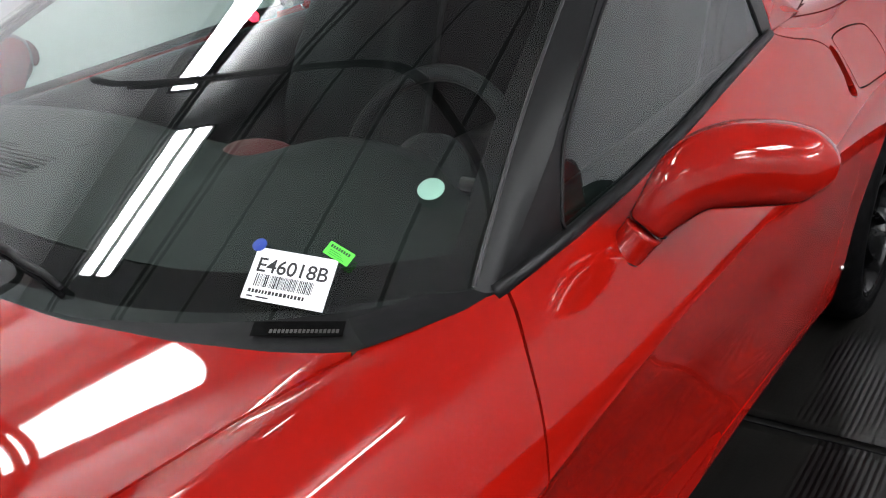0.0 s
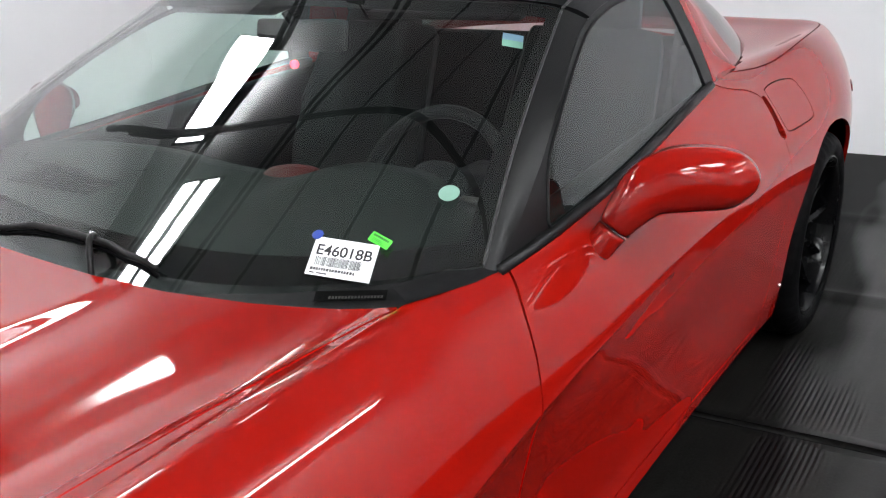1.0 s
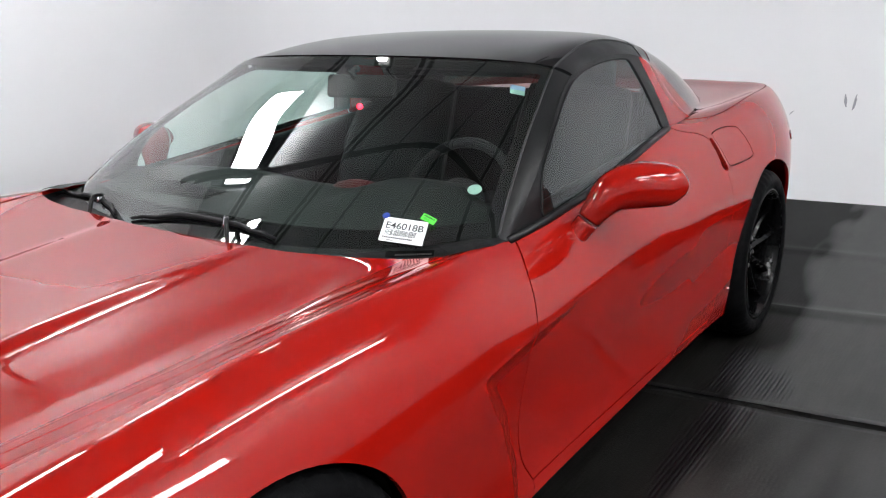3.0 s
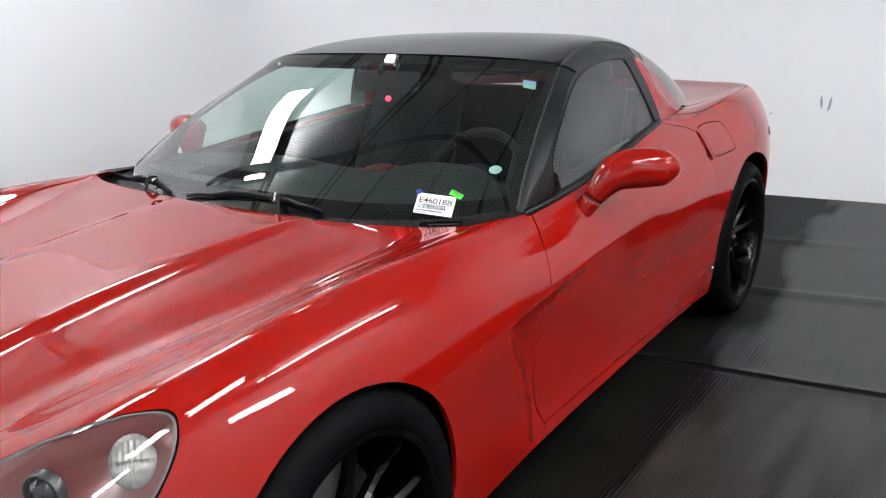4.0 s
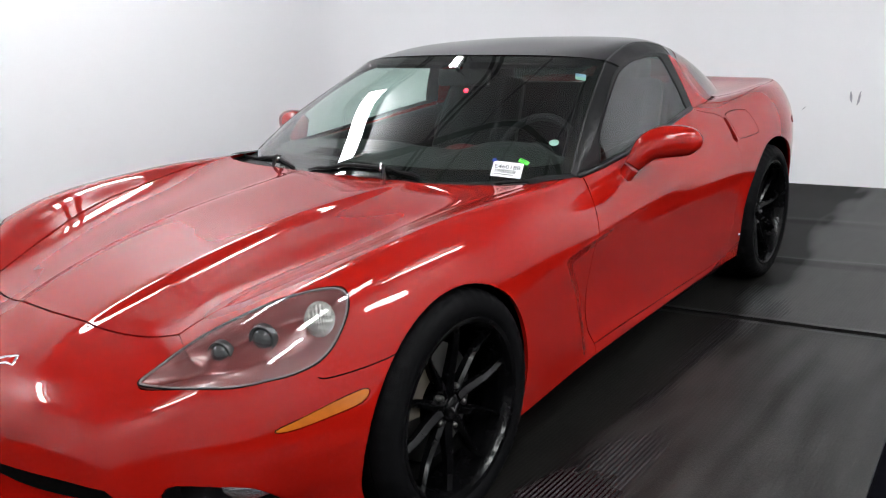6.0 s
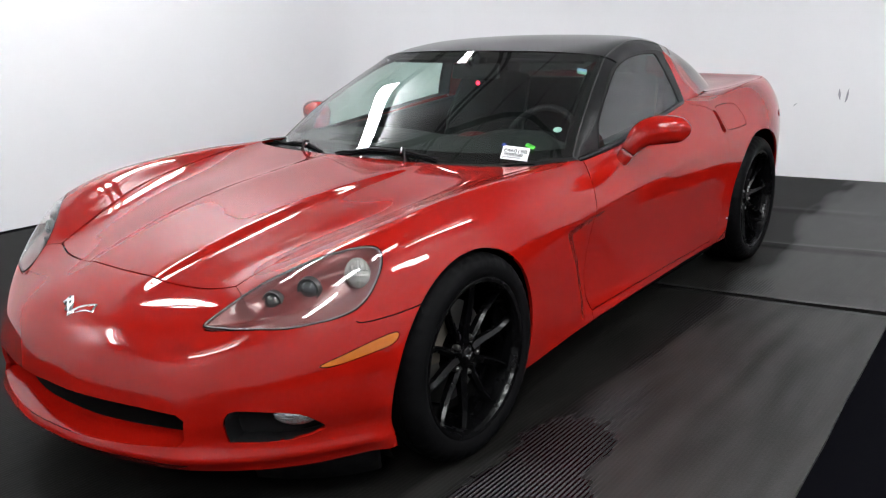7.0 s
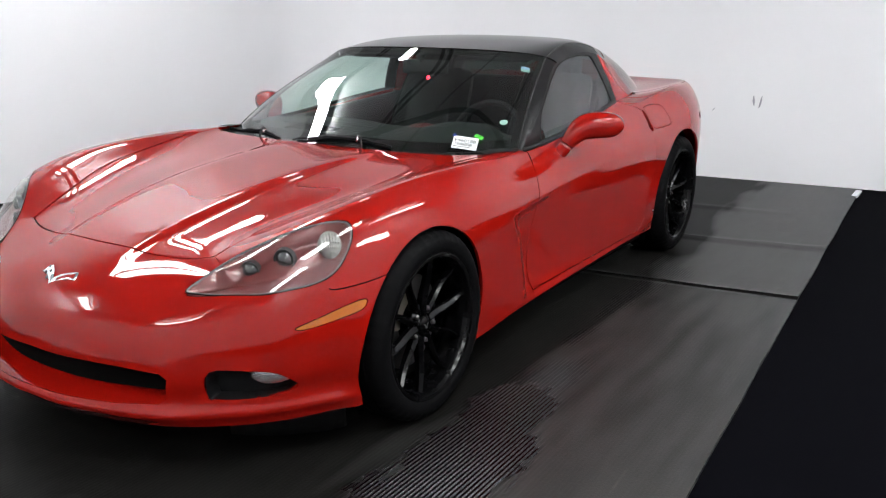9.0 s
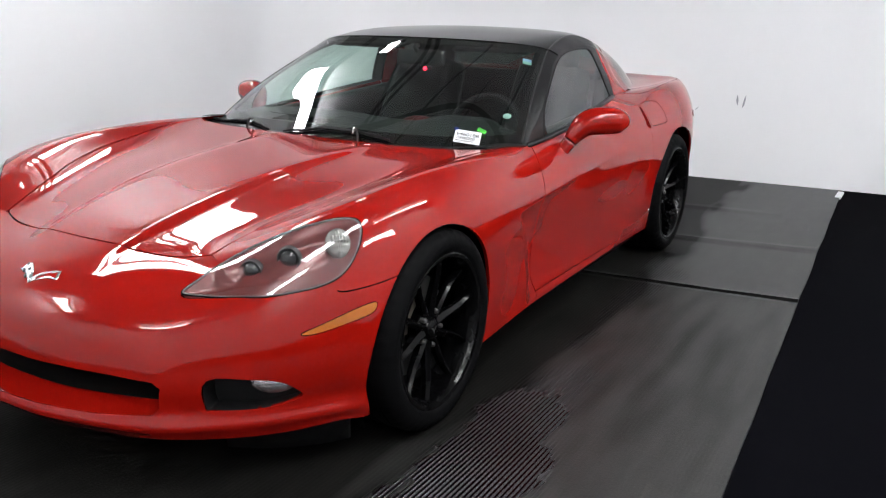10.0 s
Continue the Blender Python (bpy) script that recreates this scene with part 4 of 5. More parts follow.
# grille mouth
half_g = [p for p in GRILLE if p[0] >= 0]
full_g = half_g + [(-x, z) for x, z in half_g[::-1]]
loop = [(x, on_nose(x, z)[1] + .0015, z) for x, z in smooth_poly(full_g, True, 3)]
b, back = tunnel(loop, (0, .075, .0), .03)
zf = lambda z, t: z + t * max(0, .256 - z)
ym = lambda c: min(1, max(0, (c.y - on_nose(c.x, c.z)[1]) / .075))
for v in b.verts:
    v.co.z = zf(v.co.z, ym(v.co))
back = [Vector((p.x, p.y, zf(p.z, 1))) for p in back]
b.faces.ensure_lookup_table()
up = b.copy()
bmesh.ops.delete(b, geom=[f for f in b.faces if f.calc_center_median().z > .275], context="FACES")
bmesh.ops.delete(up, geom=[f for f in up.faces if f.calc_center_median().z <= .275], context="FACES")
part("grille_duct", b, RED, car)
part("grille_roof", up, DARK, car)
part("grille_back", cap(back, (0, -.002, 0)), DARK, car)
# fog lamps
for sg in (1, -1):
    loop = [(sg * x, on_nose(x, z)[1] + .004, z) for x, z in smooth_poly(FOG, True, 4)]
    b, back = tunnel(loop, (-sg * .018, .05, 0), .06)
    fog = part("fog_lamp", b, PLASTIC, car, "black fog lamp housing")
    part("housing_back", cap(back), PLASTIC, fog)
    lens = lathe_bm([(.001, -.012), (.018, -.010), (.031, -.004), (.036, .004), (.037, .02)], 24, "y")
    bmesh.ops.scale(lens, vec=(1.75, 1, .95), verts=lens.verts)
    bmesh.ops.rotate(lens, verts=lens.verts, matrix=Matrix.Rotation(sg * radians(42), 3, "Z"))
    bmesh.ops.translate(lens, verts=lens.verts, vec=(sg * .702, -.570, .318))
    part("bulb_lens", lens, FOGLENS, fog, "clear fog lamp with bright reflector")

# headlights: body-coloured bowl, two projectors, ribbed turn lamp
for sg, b in zip((1, -1), lamp_skins):
    b.normal_update()
    rimv = np.array([v.co for e in b.edges if len(e.link_faces) == 1 for v in e.verts])
    for v in b.verts:
        d = float(np.min(np.linalg.norm(rimv - np.array(v.co), axis=1)))
        v.co -= v.normal * min(.045, .005 + .9 * d)
    head = part("headlight_bowl", b, BOWL, car, "red headlight bowl behind a clear lens")

    def proj(x, y, z, r, m):
        q = lathe_bm([(r * 1.22, .012), (r * 1.16, -.004), (r * 1.08, -.007), (r * 1.02, -.003), (r * .98, 0)], 28, "y")
        bmesh.ops.rotate(q, verts=q.verts, matrix=Matrix.Rotation(sg * radians(18), 3, "Z"))
        bmesh.ops.translate(q, verts=q.verts, vec=(sg * x, y, z))
        part("projector_ring", q, BEZEL, head)
        q = lathe_bm([(.0008, -r * .55), (r * .4, -r * .48), (r * .75, -r * .27), (r * .99, 0), (r * .99, .012)], 28, "y")
        bmesh.ops.rotate(q, verts=q.verts, matrix=Matrix.Rotation(sg * radians(18), 3, "Z"))
        bmesh.ops.translate(q, verts=q.verts, vec=(sg * x, y, z))
        part("projector_lens", q, m, head)
    proj(.668, -.462, on_deck(.668, -.462)[2] - .053, .029, PROJ)
    proj(.585, -.520, on_deck(.585, -.520)[2] - .051, .027, PROJ)
    rr = []
    for r in np.linspace(.0005, 1, 16):
        ring = []
        for w in np.linspace(0, 2 * math.pi, 49):
            u, v = r * math.cos(w), r * math.sin(w)
            rib = abs(math.sin(u * (13 if v > -.1 else 20))) * .0045 + (.003 if abs(v + .1) < .08 else 0) + abs(math.sin(v * 9)) * .002
            ring.append((u * .036, -.016 * (1 - r ** 3) + rib + (.012 if r > .97 else 0), v * .043))
        rr.append(ring)
    q = grid_bm(np.array(rr))
    bmesh.ops.rotate(q, verts=q.verts, matrix=Matrix.Rotation(sg * radians(48), 3, "Z") @ Matrix.Rotation(radians(-32), 3, "X"))
    bmesh.ops.translate(q, verts=q.verts, vec=(sg * .772, -.376, on_deck(.772, -.376)[2] - .020))
    part("turn_lamp", q, TURNLENS, head, "ribbed clear turn lamp")

for sg in (1, -1):
    rl = smooth_poly(LAMP, True, 6)
    rz = np.array([on_deck(x, y)[2] for x, y in rl])
    for _ in range(8):
        rz = .25 * np.roll(rz, 1) + .5 * rz + .25 * np.roll(rz, -1)
    rim_line = [(sg * x, y, z) for (x, y), z in zip(rl, rz)]
    mid = sum((Vector(p) for p in rim_line), Vector()) / len(rim_line)
    part("lamp_gasket", tube_bm([tuple(Vector(p) + Vector((0, 0, -.001))) for p in rim_line], .0024, 6, closed=True), DARK, car)
    part("lens_edge", tube_bm([tuple(Vector(p).lerp(mid, .018) + Vector((0, 0, -.0008))) for p in rim_line], .0030, 6, closed=True), EDGE, car, "pale moulded edge of the headlight lens")


def on_snout(x, y):
    return skin(0, abs(x), 1, y, lambda g: (g[..., 2] > .47) & (g[..., 2] < .62))


# nose badge: two small flag-like plates in a V, following the skin
def badge_plate(a, b, w0, w1, dz, swing=0.0):
    """A tapering plate from a to b in plan, w0 to w1 wide, lying on the nose."""
    bm = bmesh.new()
    rows = []
    a, b = np.array(a), np.array(b)
    d = (b - a) / np.linalg.norm(b - a)
    n = np.array((-d[1], d[0]))
    for t in np.linspace(0, 1, 7):
        c = a + (b - a) * t + n * swing * math.sin(math.pi * t)
        w = w0 + (w1 - w0) * t
        row = []
        for u in (-1, -.5, 0, .5, 1):
            x, y = c + n * u * w / 2
            row.append((x, y, on_snout(max(abs(x), .001), y)[2] + dz - .001 * abs(u)))
        rows.append(row)
    g = grid_bm(np.array(rows))
    g.normal_update()
    r = bmesh.ops.extrude_face_region(g, geom=g.faces[:])
    for v in [q for q in r["geom"] if isinstance(q, bmesh.types.BMVert)]:
        v.co.z += .004
    return g


badge = part("nose_badge", badge_plate((.000, -.786), (.088, -.752), .012, .026, 0, .008), CHROME, car, "small silver winged badge")
part("badge_flag", badge_plate((.004, -.788), (-.062, -.748), .012, .032, 0, -.006), CHROME, badge)
part("badge_inlay", badge_plate((.020, -.778), (.080, -.755), .006, .016, .0014, .006), RED, badge)
part("badge_inlay", badge_plate((-.012, -.779), (-.058, -.751), .008, .024, .0014, -.004), WHITE_PAPER, badge)
for k in range(4):
    for j in range(2):
        if (k + j) % 2:
            continue
        c = np.array((-.018 - .0115 * k, -.7755 + .007 * k)) + np.array((.0035, .006)) * (1 if j else -1)
        part("badge_check", badge_plate(tuple(c), tuple(c + np.array((-.009, .0055))), .007, .008, .003), INK, badge)

# door slot recess, rear side marker
for sg in (1, -1):
    loop = [(sg * (on_flank(y, z)[0] - .001), y, z) for y, z in smooth_poly(SLOT, True, 3)]
    b, back = tunnel(loop, (-sg * .03, .03, 0), .1)
    slot = part("door_slot", b, RED, car)
    part("slot_back", cap(back), DARK, slot)
    pts = [(3.06, .775), (3.10, .79), (3.135, .785), (3.14, .765), (3.11, .752), (3.07, .757)]
    bm = bmesh.new()
    o = [bm.verts.new((sg * (on_flank(y, z)[0] + .003), y, z)) for y, z in smooth_poly(pts, True, 3)]
    i2 = [bm.verts.new((v.co.x - sg * .01, v.co.y, v.co.z)) for v in o]
    bm.faces.new(o)
    for k in range(len(o)):
        bm.faces.new((o[k], o[(k + 1) % len(o)], i2[(k + 1) % len(o)], i2[k]))
    part("rear_marker", bm, MARKER_RED, car, "dark red rear side marker")
    # small stud at the door's lower rear corner
    q = lathe_bm([(.0005, .006), (.005, .005), (.007, .0)], 12, "x")
    bmesh.ops.scale(q, vec=(sg, 1, 1), verts=q.verts)
    p = on_flank(2.262, .314)
    bmesh.ops.translate(q, verts=q.verts, vec=(sg * p[0], 2.262, .314))
    part("paint_guard_stud", q, CHROME, car)

# cowl below the windshield and its side wedges
B0 = P[:2 * TV + 1, 3]
A0 = smooth_poly(OPENING[:8], per=6)
tA = np.linspace(0, 1, len(B0))
sA = np.concatenate([[0], np.cumsum(np.linalg.norm(np.diff(A0, axis=0), axis=1))])
A1 = np.stack([np.interp(tA, sA / sA[-1], A0[:, k]) for k in (0, 1)], axis=1)
rows = []
for (ax, ay), bp in zip(A1, B0):
    a = np.array((ax, ay + .003, on_deck(ax, ay)[2] - .010))
    rows.append([a, a + np.array((0, .004, -.02)), .5 * a + .5 * bp + np.array((0, 0, -.012)), bp + np.array((0, .0, -.008)), bp + np.array((0, .02, -.004))])
cw = grid_bm(np.array(rows))
part("cowl", lift(cw, cw.faces[:], both=True, rim=0), PLASTIC, car, "black plastic cowl below the windshield")
cw.free()
for sg in (1, -1):
    top = [(.718, .705), (.735, .76), (.748, .84), (.752, .92)]
    bm = bmesh.new()
    r = []
    for x, y in top:
        z = on_deck(x + .004, y)[2]
        r.append([bm.verts.new((sg * (x + .003), y, z + .003)), bm.verts.new((sg * (x - .012), y + .004, z + .010)), bm.verts.new((sg * (x - .05), y + .03, z + .008))])
    for a, c in zip(r, r[1:]):
        for k in range(2):
            bm.faces.new((a[k], a[k + 1], c[k + 1], c[k]))
    part("cowl_wedge", bm, PLASTIC, car)


# wipers
def glass_at(x, y):
    d = (P[..., 0] - abs(x)) ** 2 + (P[..., 1] - y) ** 2
    return P[np.unravel_index(d.argmin(), d.shape)]


def wiper(x0, y0, x1, y1, pivot):
    pts = []
    for t in np.linspace(0, 1, 13):
        x, y = x0 + (x1 - x0) * t, y0 + (y1 - y0) * t
        y += .018 * math.sin(math.pi * t)
        pts.append((x, y, max(glass_at(x, y)[2], .786) + .012))
    w = part("wiper", tube_bm(pts, .0052, 8, taper=lambda t: .55 + .9 * math.sin(math.pi * (0.12 + .76 * t))), PLASTIC, car, "black windshield wiper")
    part("blade", tube_bm([(x, y, z - .012) for x, y, z in pts], .0045, 5), RUBBER, w)
    m = pts[8]
    arm = [pivot, (pivot[0] * .6 + m[0] * .4, pivot[1] * .6 + m[1] * .4, max(pivot[2], m[2]) + .012), (m[0], m[1], m[2] + .010)]
    part("wiper_arm", tube_bm([tuple(p) for p in smooth_poly(arm, per=5)], .0055, 8), PILLAR, w)
    part("arm_clip", tube_bm([(m[0] - .002, m[1] - .012, m[2] - .012), (m[0], m[1], m[2] + .016)], .006, 6), CHROME, w)


wiper(-.24, .592, .285, .612, (.16, .572, .785))
wiper(-.70, .765, -.33, .605, (-.44, .615, .785))


# ---- door mirrors ----
def mirror(sg):
    path = [(.775, 1.172, .722), (.793, 1.186, .757), (.812, 1.200, .788), (.832, 1.214, .822), (.860, 1.238, .860), (.895, 1.264, .877), (.935, 1.285, .882), (.976, 1.302, .882), (1.006, 1.314, .880), (1.030, 1.322, .876)]
    rz = [.030, .029, .029, .037, .053, .060, .059, .055, .045, .012]
    ry = [.040, .034, .033, .040, .052, .060, .062, .058, .046, .012]
    C, RZ, RY = smooth_poly(path, per=5), np.interp(np.linspace(0, 9, 46), range(10), rz), np.interp(np.linspace(0, 9, 46), range(10), ry)
    k = np.ones(5) / 5
    RZ[3:-3], RY[3:-3] = np.convolve(RZ, k, "same")[3:-3], np.convolve(RY, k, "same")[3:-3]
    n = 28

    def sweep(i0, i1):
        bm = bmesh.new()
        rings = []
        for i in range(i0, i1):
            d = Vector(C[min(i + 1, len(C) - 1)] - C[max(i - 1, 0)]).normalized()
            s = d.cross(Vector((0, 1, 0))).normalized()
            if s.z < 0:
                s = -s
            f = d.cross(s).normalized()
            ring = []
            for q in range(n):
                w = 2 * math.pi * q / n
                cx, cy = math.cos(w), math.sin(w)
                cx, cy = math.copysign(abs(cx) ** .85, cx), math.copysign(abs(cy) ** .85, cy)
                p = Vector(C[i]) + s * cx * RZ[i] + f * cy * RY[i]
                ring.append(bm.verts.new((sg * p.x, p.y, p.z)))
            rings.append(ring)
        for a, c in zip(rings, rings[1:]):
            for q in range(n):
                bm.faces.new((a[q], a[(q + 1) % n], c[(q + 1) % n], c[q]))
        bm.faces.new(rings[0])
        bm.faces.new(rings[-1])
        return bm
    base = part("door_mirror", sweep(0, 11), RED, car, "glossy red door mirror")
    part("mirror_housing", sweep(11, len(C)), RED, base)
    i = 11
    d = Vector(C[i + 1] - C[i - 1]).normalized()
    s = d.cross(Vector((0, 1, 0))).normalized()
    f = d.cross(s)
    part("mirror_joint", tube_bm([(sg * (Vector(C[i]) + s * math.cos(w) * RZ[i] * 1.0 + f * math.sin(w) * RY[i] * 1.0).x, *(Vector(C[i]) + s * math.cos(w) * RZ[i] + f * math.sin(w) * RY[i]).yz) for w in np.linspace(0, 2 * math.pi, 28, endpoint=False)], .0013, 5, closed=True), DARK, base)
    i = 4
    d = Vector(C[i + 1] - C[i - 1]).normalized()
    s = d.cross(Vector((0, 1, 0))).normalized()
    f = d.cross(s)
    part("mirror_foot_seal", tube_bm([(sg * (Vector(C[i]) + s * math.cos(w) * RZ[i] * 1.05 + f * math.sin(w) * RY[i] * 1.05).x, *(Vector(C[i]) + s * math.cos(w) * RZ[i] * 1.05 + f * math.sin(w) * RY[i] * 1.05).yz) for w in np.linspace(0, 2 * math.pi, 28, endpoint=False)], .0018, 5, closed=True), PLASTIC, base)
    g = lathe_bm([(.001, .002), (.9, .002), (1, 0)], 28, "y")
    bmesh.ops.scale(g, vec=(.058, 1, .036), verts=g.verts)
    bmesh.ops.translate(g, verts=g.verts, vec=(sg * .948, 1.348, .880))
    part("mirror_glass", g, CHROME, base)


mirror(1)
mirror(-1)


# ---- wheels ----
def wheel(r, width, rim_r, x, y, sg, turn):
    """Tyre, split-spoke alloy wheel and brake, built facing +x and turned for the other side."""
    q = rim_r / .2286
    prof = [(rim_r + .004, -width * .42), (rim_r + .040, -width * .5), (r - .022, -width * .48), (r - .006, -width * .42), (r, -width * .30), (r, -width * .29), (r - .006, -width * .285), (r - .006, -width * .255), (r, -width * .25), (r, -width * .09), (r - .006, -width * .085), (r - .006, -width * .05), (r, -width * .045),
            (r, width * .045), (r - .006, width * .05), (r - .006, width * .085), (r, width * .09), (r, width * .25), (r - .006, width * .255), (r - .006, width * .285), (r, width * .29), (r, width * .34), (r - .004, width * .40), (r - .014, width * .45), (r - .022, width * .475), (r - .036, width * .497), (r - .050, width * .5), (r - .0515, width * .498), (rim_r + .032, width * .498), (rim_r + .018, width * .485), (rim_r + .0165, width * .478), (rim_r + .006, width * .46), (rim_r + .002, width * .44)]
    n = 144
    ty = lathe_bm(prof, n, "x")
    ty.verts.ensure_lookup_table()
    m = len(prof)
    for i, (pr, a) in enumerate(prof):
        if pr > r - .024 and (a > width * .29 or a < -width * .29):
            for k in range(n):
                if k % 3 == 0:
                    v = ty.verts[i * n + k]
                    f = (pr - .0042) / pr
                    v.co.y, v.co.z = v.co.y * f, v.co.z * f
    rimp = [(rim_r + .001, width * .43), (rim_r + .012, width * .455), (rim_r + .014, width * .470), (rim_r + .008, width * .476), (rim_r - .002, width * .462), (rim_r - .006, width * .43), (rim_r - .010, width * .40), (rim_r - .016, width * .25), (rim_r - .022, 0), (rim_r - .022, -width * .42), (rim_r - .004, -width * .45)]
    rim = part("wheel", sharpen(lathe_bm(rimp, 72, "x"), 30), RIM, car, "gloss black split-spoke alloy wheel")
    objs = [part("tyre", sharpen(ty, 40), RUBBER, rim, "black low-profile tyre with worn tread blocks")]
    face, hubx = width * .40, .074
    for k in range(10):
        mid = 2 * math.pi * (k // 2) / 5 + turn
        sgn = 1 if k % 2 else -1
        a0, a1 = mid + sgn * radians(11), mid + sgn * radians(15.5)
        bm = bmesh.new()
        rings = []
        for t in np.linspace(0, 1, 7):
            rr = .040 + (rim_r - .012 - .040) * t
            ang = a0 + (a1 - a0) * t + sgn * radians(16) * max(0, .22 - t) + sgn * radians(5) * math.sin(math.pi * t)
            xx = hubx + (face - .008 - hubx) * t ** 1.6
            w = .0150 * (1 - .45 * t)
            dp = .034 - .010 * t
            er, et = Vector((0, math.cos(ang), math.sin(ang))), Vector((0, -math.sin(ang), math.cos(ang)))
            c = er * rr
            rings.append([bm.verts.new(c + et * u + Vector((xx + dx, 0, 0))) for u, dx in ((-w, -.010), (-w * .30 * -sgn - .001, 0), (-w * .30 * -sgn + .003, 0), (w, -.010), (w * .8, -dp), (-w * .8, -dp))])
        for A, B in zip(rings, rings[1:]):
            for j in range(6):
                bm.faces.new((A[j], A[(j + 1) % 6], B[(j + 1) % 6], B[j]))
        bm.faces.new(rings[0])
        bm.faces.new(rings[-1])
        objs.append(part("spoke", sharpen(bm, 25), RIM, rim))
    objs.append(part("hub", sharpen(lathe_bm([(.001, hubx - .002), (.034, hubx - .002), (.037, hubx - .008), (.060, hubx - .012), (.068, hubx - .020), (.070, hubx - .06)], 40, "x"), 40), RIM, rim))
    objs.append(part("centre_cap", lathe_bm([(.001, hubx + .006), (.026, hubx + .005), (.030, hubx)], 30, "x"), RIM, rim))
    for s2 in (1, -1):
        bm = bmesh.new()
        vs = [bm.verts.new((hubx + .0068, yy, zz)) for yy, zz in ((0, -.014), (s2 * .006, -.003), (s2 * .020, .010), (s2 * .006, .006), (0, -.004))]
        bm.faces.new(vs)
        objs.append(part("cap_badge", bm, CHROME, rim, "silver winged mark"))
    for k in range(5):
        w = 2 * math.pi * (k + .5) / 5 + turn
        nut = lathe_bm([(.001, .02), (.007, .02), (.0085, .015), (.0095, 0)], 6, "x")
        bmesh.ops.translate(nut, verts=nut.verts, vec=(hubx - .018, math.cos(w) * .058, math.sin(w) * .058))
        objs.append(part("lug_nut", nut, STEEL, rim))
    objs.append(part("brake_disc", lathe_bm([(.06, .02), (.06, .012), (.162, .012), (.165, .006), (.165, -.012), (.06, -.012)], 60, "x"), STEEL, rim))
    cal = bmesh.new()
    rings = []
    for w in np.linspace(radians(110), radians(175), 8):
        er = Vector((0, math.cos(w), math.sin(w)))
        rings.append([cal.verts.new(er * rr + Vector((xx, 0, 0))) for rr, xx in ((.105, .045), (.172, .045), (.178, .02), (.172, -.03), (.105, -.03))])
    for A, B in zip(rings, rings[1:]):
        for j in range(5):
            cal.faces.new((A[j], A[(j + 1) % 5], B[(j + 1) % 5], B[j]))
    cal.faces.new(rings[0])
    cal.faces.new(rings[-1])
    objs.append(part("brake_caliper", sharpen(cal, 30), RUST, rim))
    rim.location = (sg * x, y, r)
    rim.rotation_euler = (0, 0, 0 if sg > 0 else math.pi)
    return rim


for sg in (1, -1):
    wheel(.326, .245, .2413, .786, 0.0, sg, radians(29))
    wheel(.341, .285, .2540, .768, 2.685, sg, radians(24))

# wheel wells, underbody, front air dam
for cy, cz, r in ((-.01, .312, .375), (2.672, .337, .41)):
    for sg in (1, -1):
        bm = bmesh.new()
        ra, rb = [], []
        ang = np.linspace(-.55, math.pi + .55, 30)
        for w in ang:
            ra.append(bm.verts.new((sg * .835, cy + r * math.cos(w), cz + r * math.sin(w))))
            rb.append(bm.verts.new((sg * .52, cy + r * math.cos(w), cz + r * math.sin(w))))
        for k in range(len(ang) - 1):
            bm.faces.new((ra[k], ra[k + 1], rb[k + 1], rb[k]))
        bm.faces.new(rb)
        part("wheel_liner", bm, LINER, car)
part("underbody", box_bm(-.80, .80, -.30, 3.2, .13, .17, .01), LINER, car)
part("underbody", box_bm(-.42, .42, -.72, -.2, .14, .17, .01), LINER, car)
for sg in (1, -1):
    bm = bmesh.new()
    pts = smooth_poly([(.56, -.62), (.66, -.555), (.75, -.46), (.80, -.37), (.78, -.34)], per=4)
    hi = [bm.verts.new((sg * x, y, .175)) for x, y in pts]
    lo = [bm.verts.new((sg * (x - .02), y + .03, .085 - .02 * k / len(pts))) for k, (x, y) in enumerate(pts)]
    h2 = [bm.verts.new((v.co.x - sg * .02, v.co.y + .02, v.co.z)) for v in hi]
    l2 = [bm.verts.new((v.co.x - sg * .02, v.co.y + .02, v.co.z)) for v in lo]
    for k in range(len(pts) - 1):
        for A, B in ((hi, lo), (lo, l2), (l2, h2)):
            bm.faces.new((A[k], A[k + 1], B[k + 1], B[k]))
    part("air_dam", bm, PLASTIC, car, "black plastic air dam in front of the wheel")

# ---- cabin ----
part("cabin_floor", box_bm(-.70, .70, .75, 2.6, .18, .22), LINER, car)
part("cabin_bulkhead", box_bm(-.66, .66, 2.18, 2.22, .2, 1.02, .01), LEATHER, car)
part("cargo_cover", box_bm(-.62, .62, 2.36, 3.0, .86, .88, .01), LEATHER, car)
for sg in (1, -1):
    tr = box_bm(min(sg * .66, sg * .72), max(sg * .66, sg * .72), .85, 2.2, .25, .80, .02)
    for v in tr.verts:
        if v.co.z > .5:
            v.co.z += (v.co.y - .9) * .09
    part("door_trim", tr, LEATHER, car)
# dashboard: a lofted pad with a hood over the dials
xs = np.linspace(-.69, .69, 60)
rows = []
for x in xs:
    binn = math.exp(-((x - .36) / .17) ** 4)
    mid = math.exp(-((x) / .12) ** 4)
    back = 1.10 + .06 * binn - .02 * (abs(x) / .7) ** 2
    top = .835 + .035 * binn + .015 * math.exp(-((x + .38) / .25) ** 4)
    y0 = .70 + .16 * (abs(x) / .69) ** 2.2
    rows.append([(x, y0, .800), (x, y0 + .10, .812), (x, (y0 + back) / 2, top - .012), (x, back - .05, top), (x, back, top - .006), (x, back + .015, top - .035), (x, back - .02, top - .09 - .04 * binn), (x, back + .03, .66), (x, back + .02 + .08 * mid, .55), (x, back - .1, .4)])
dash = part("dashboard", grid_bm(np.array(rows)), DASH, car, "dark grey soft dashboard")
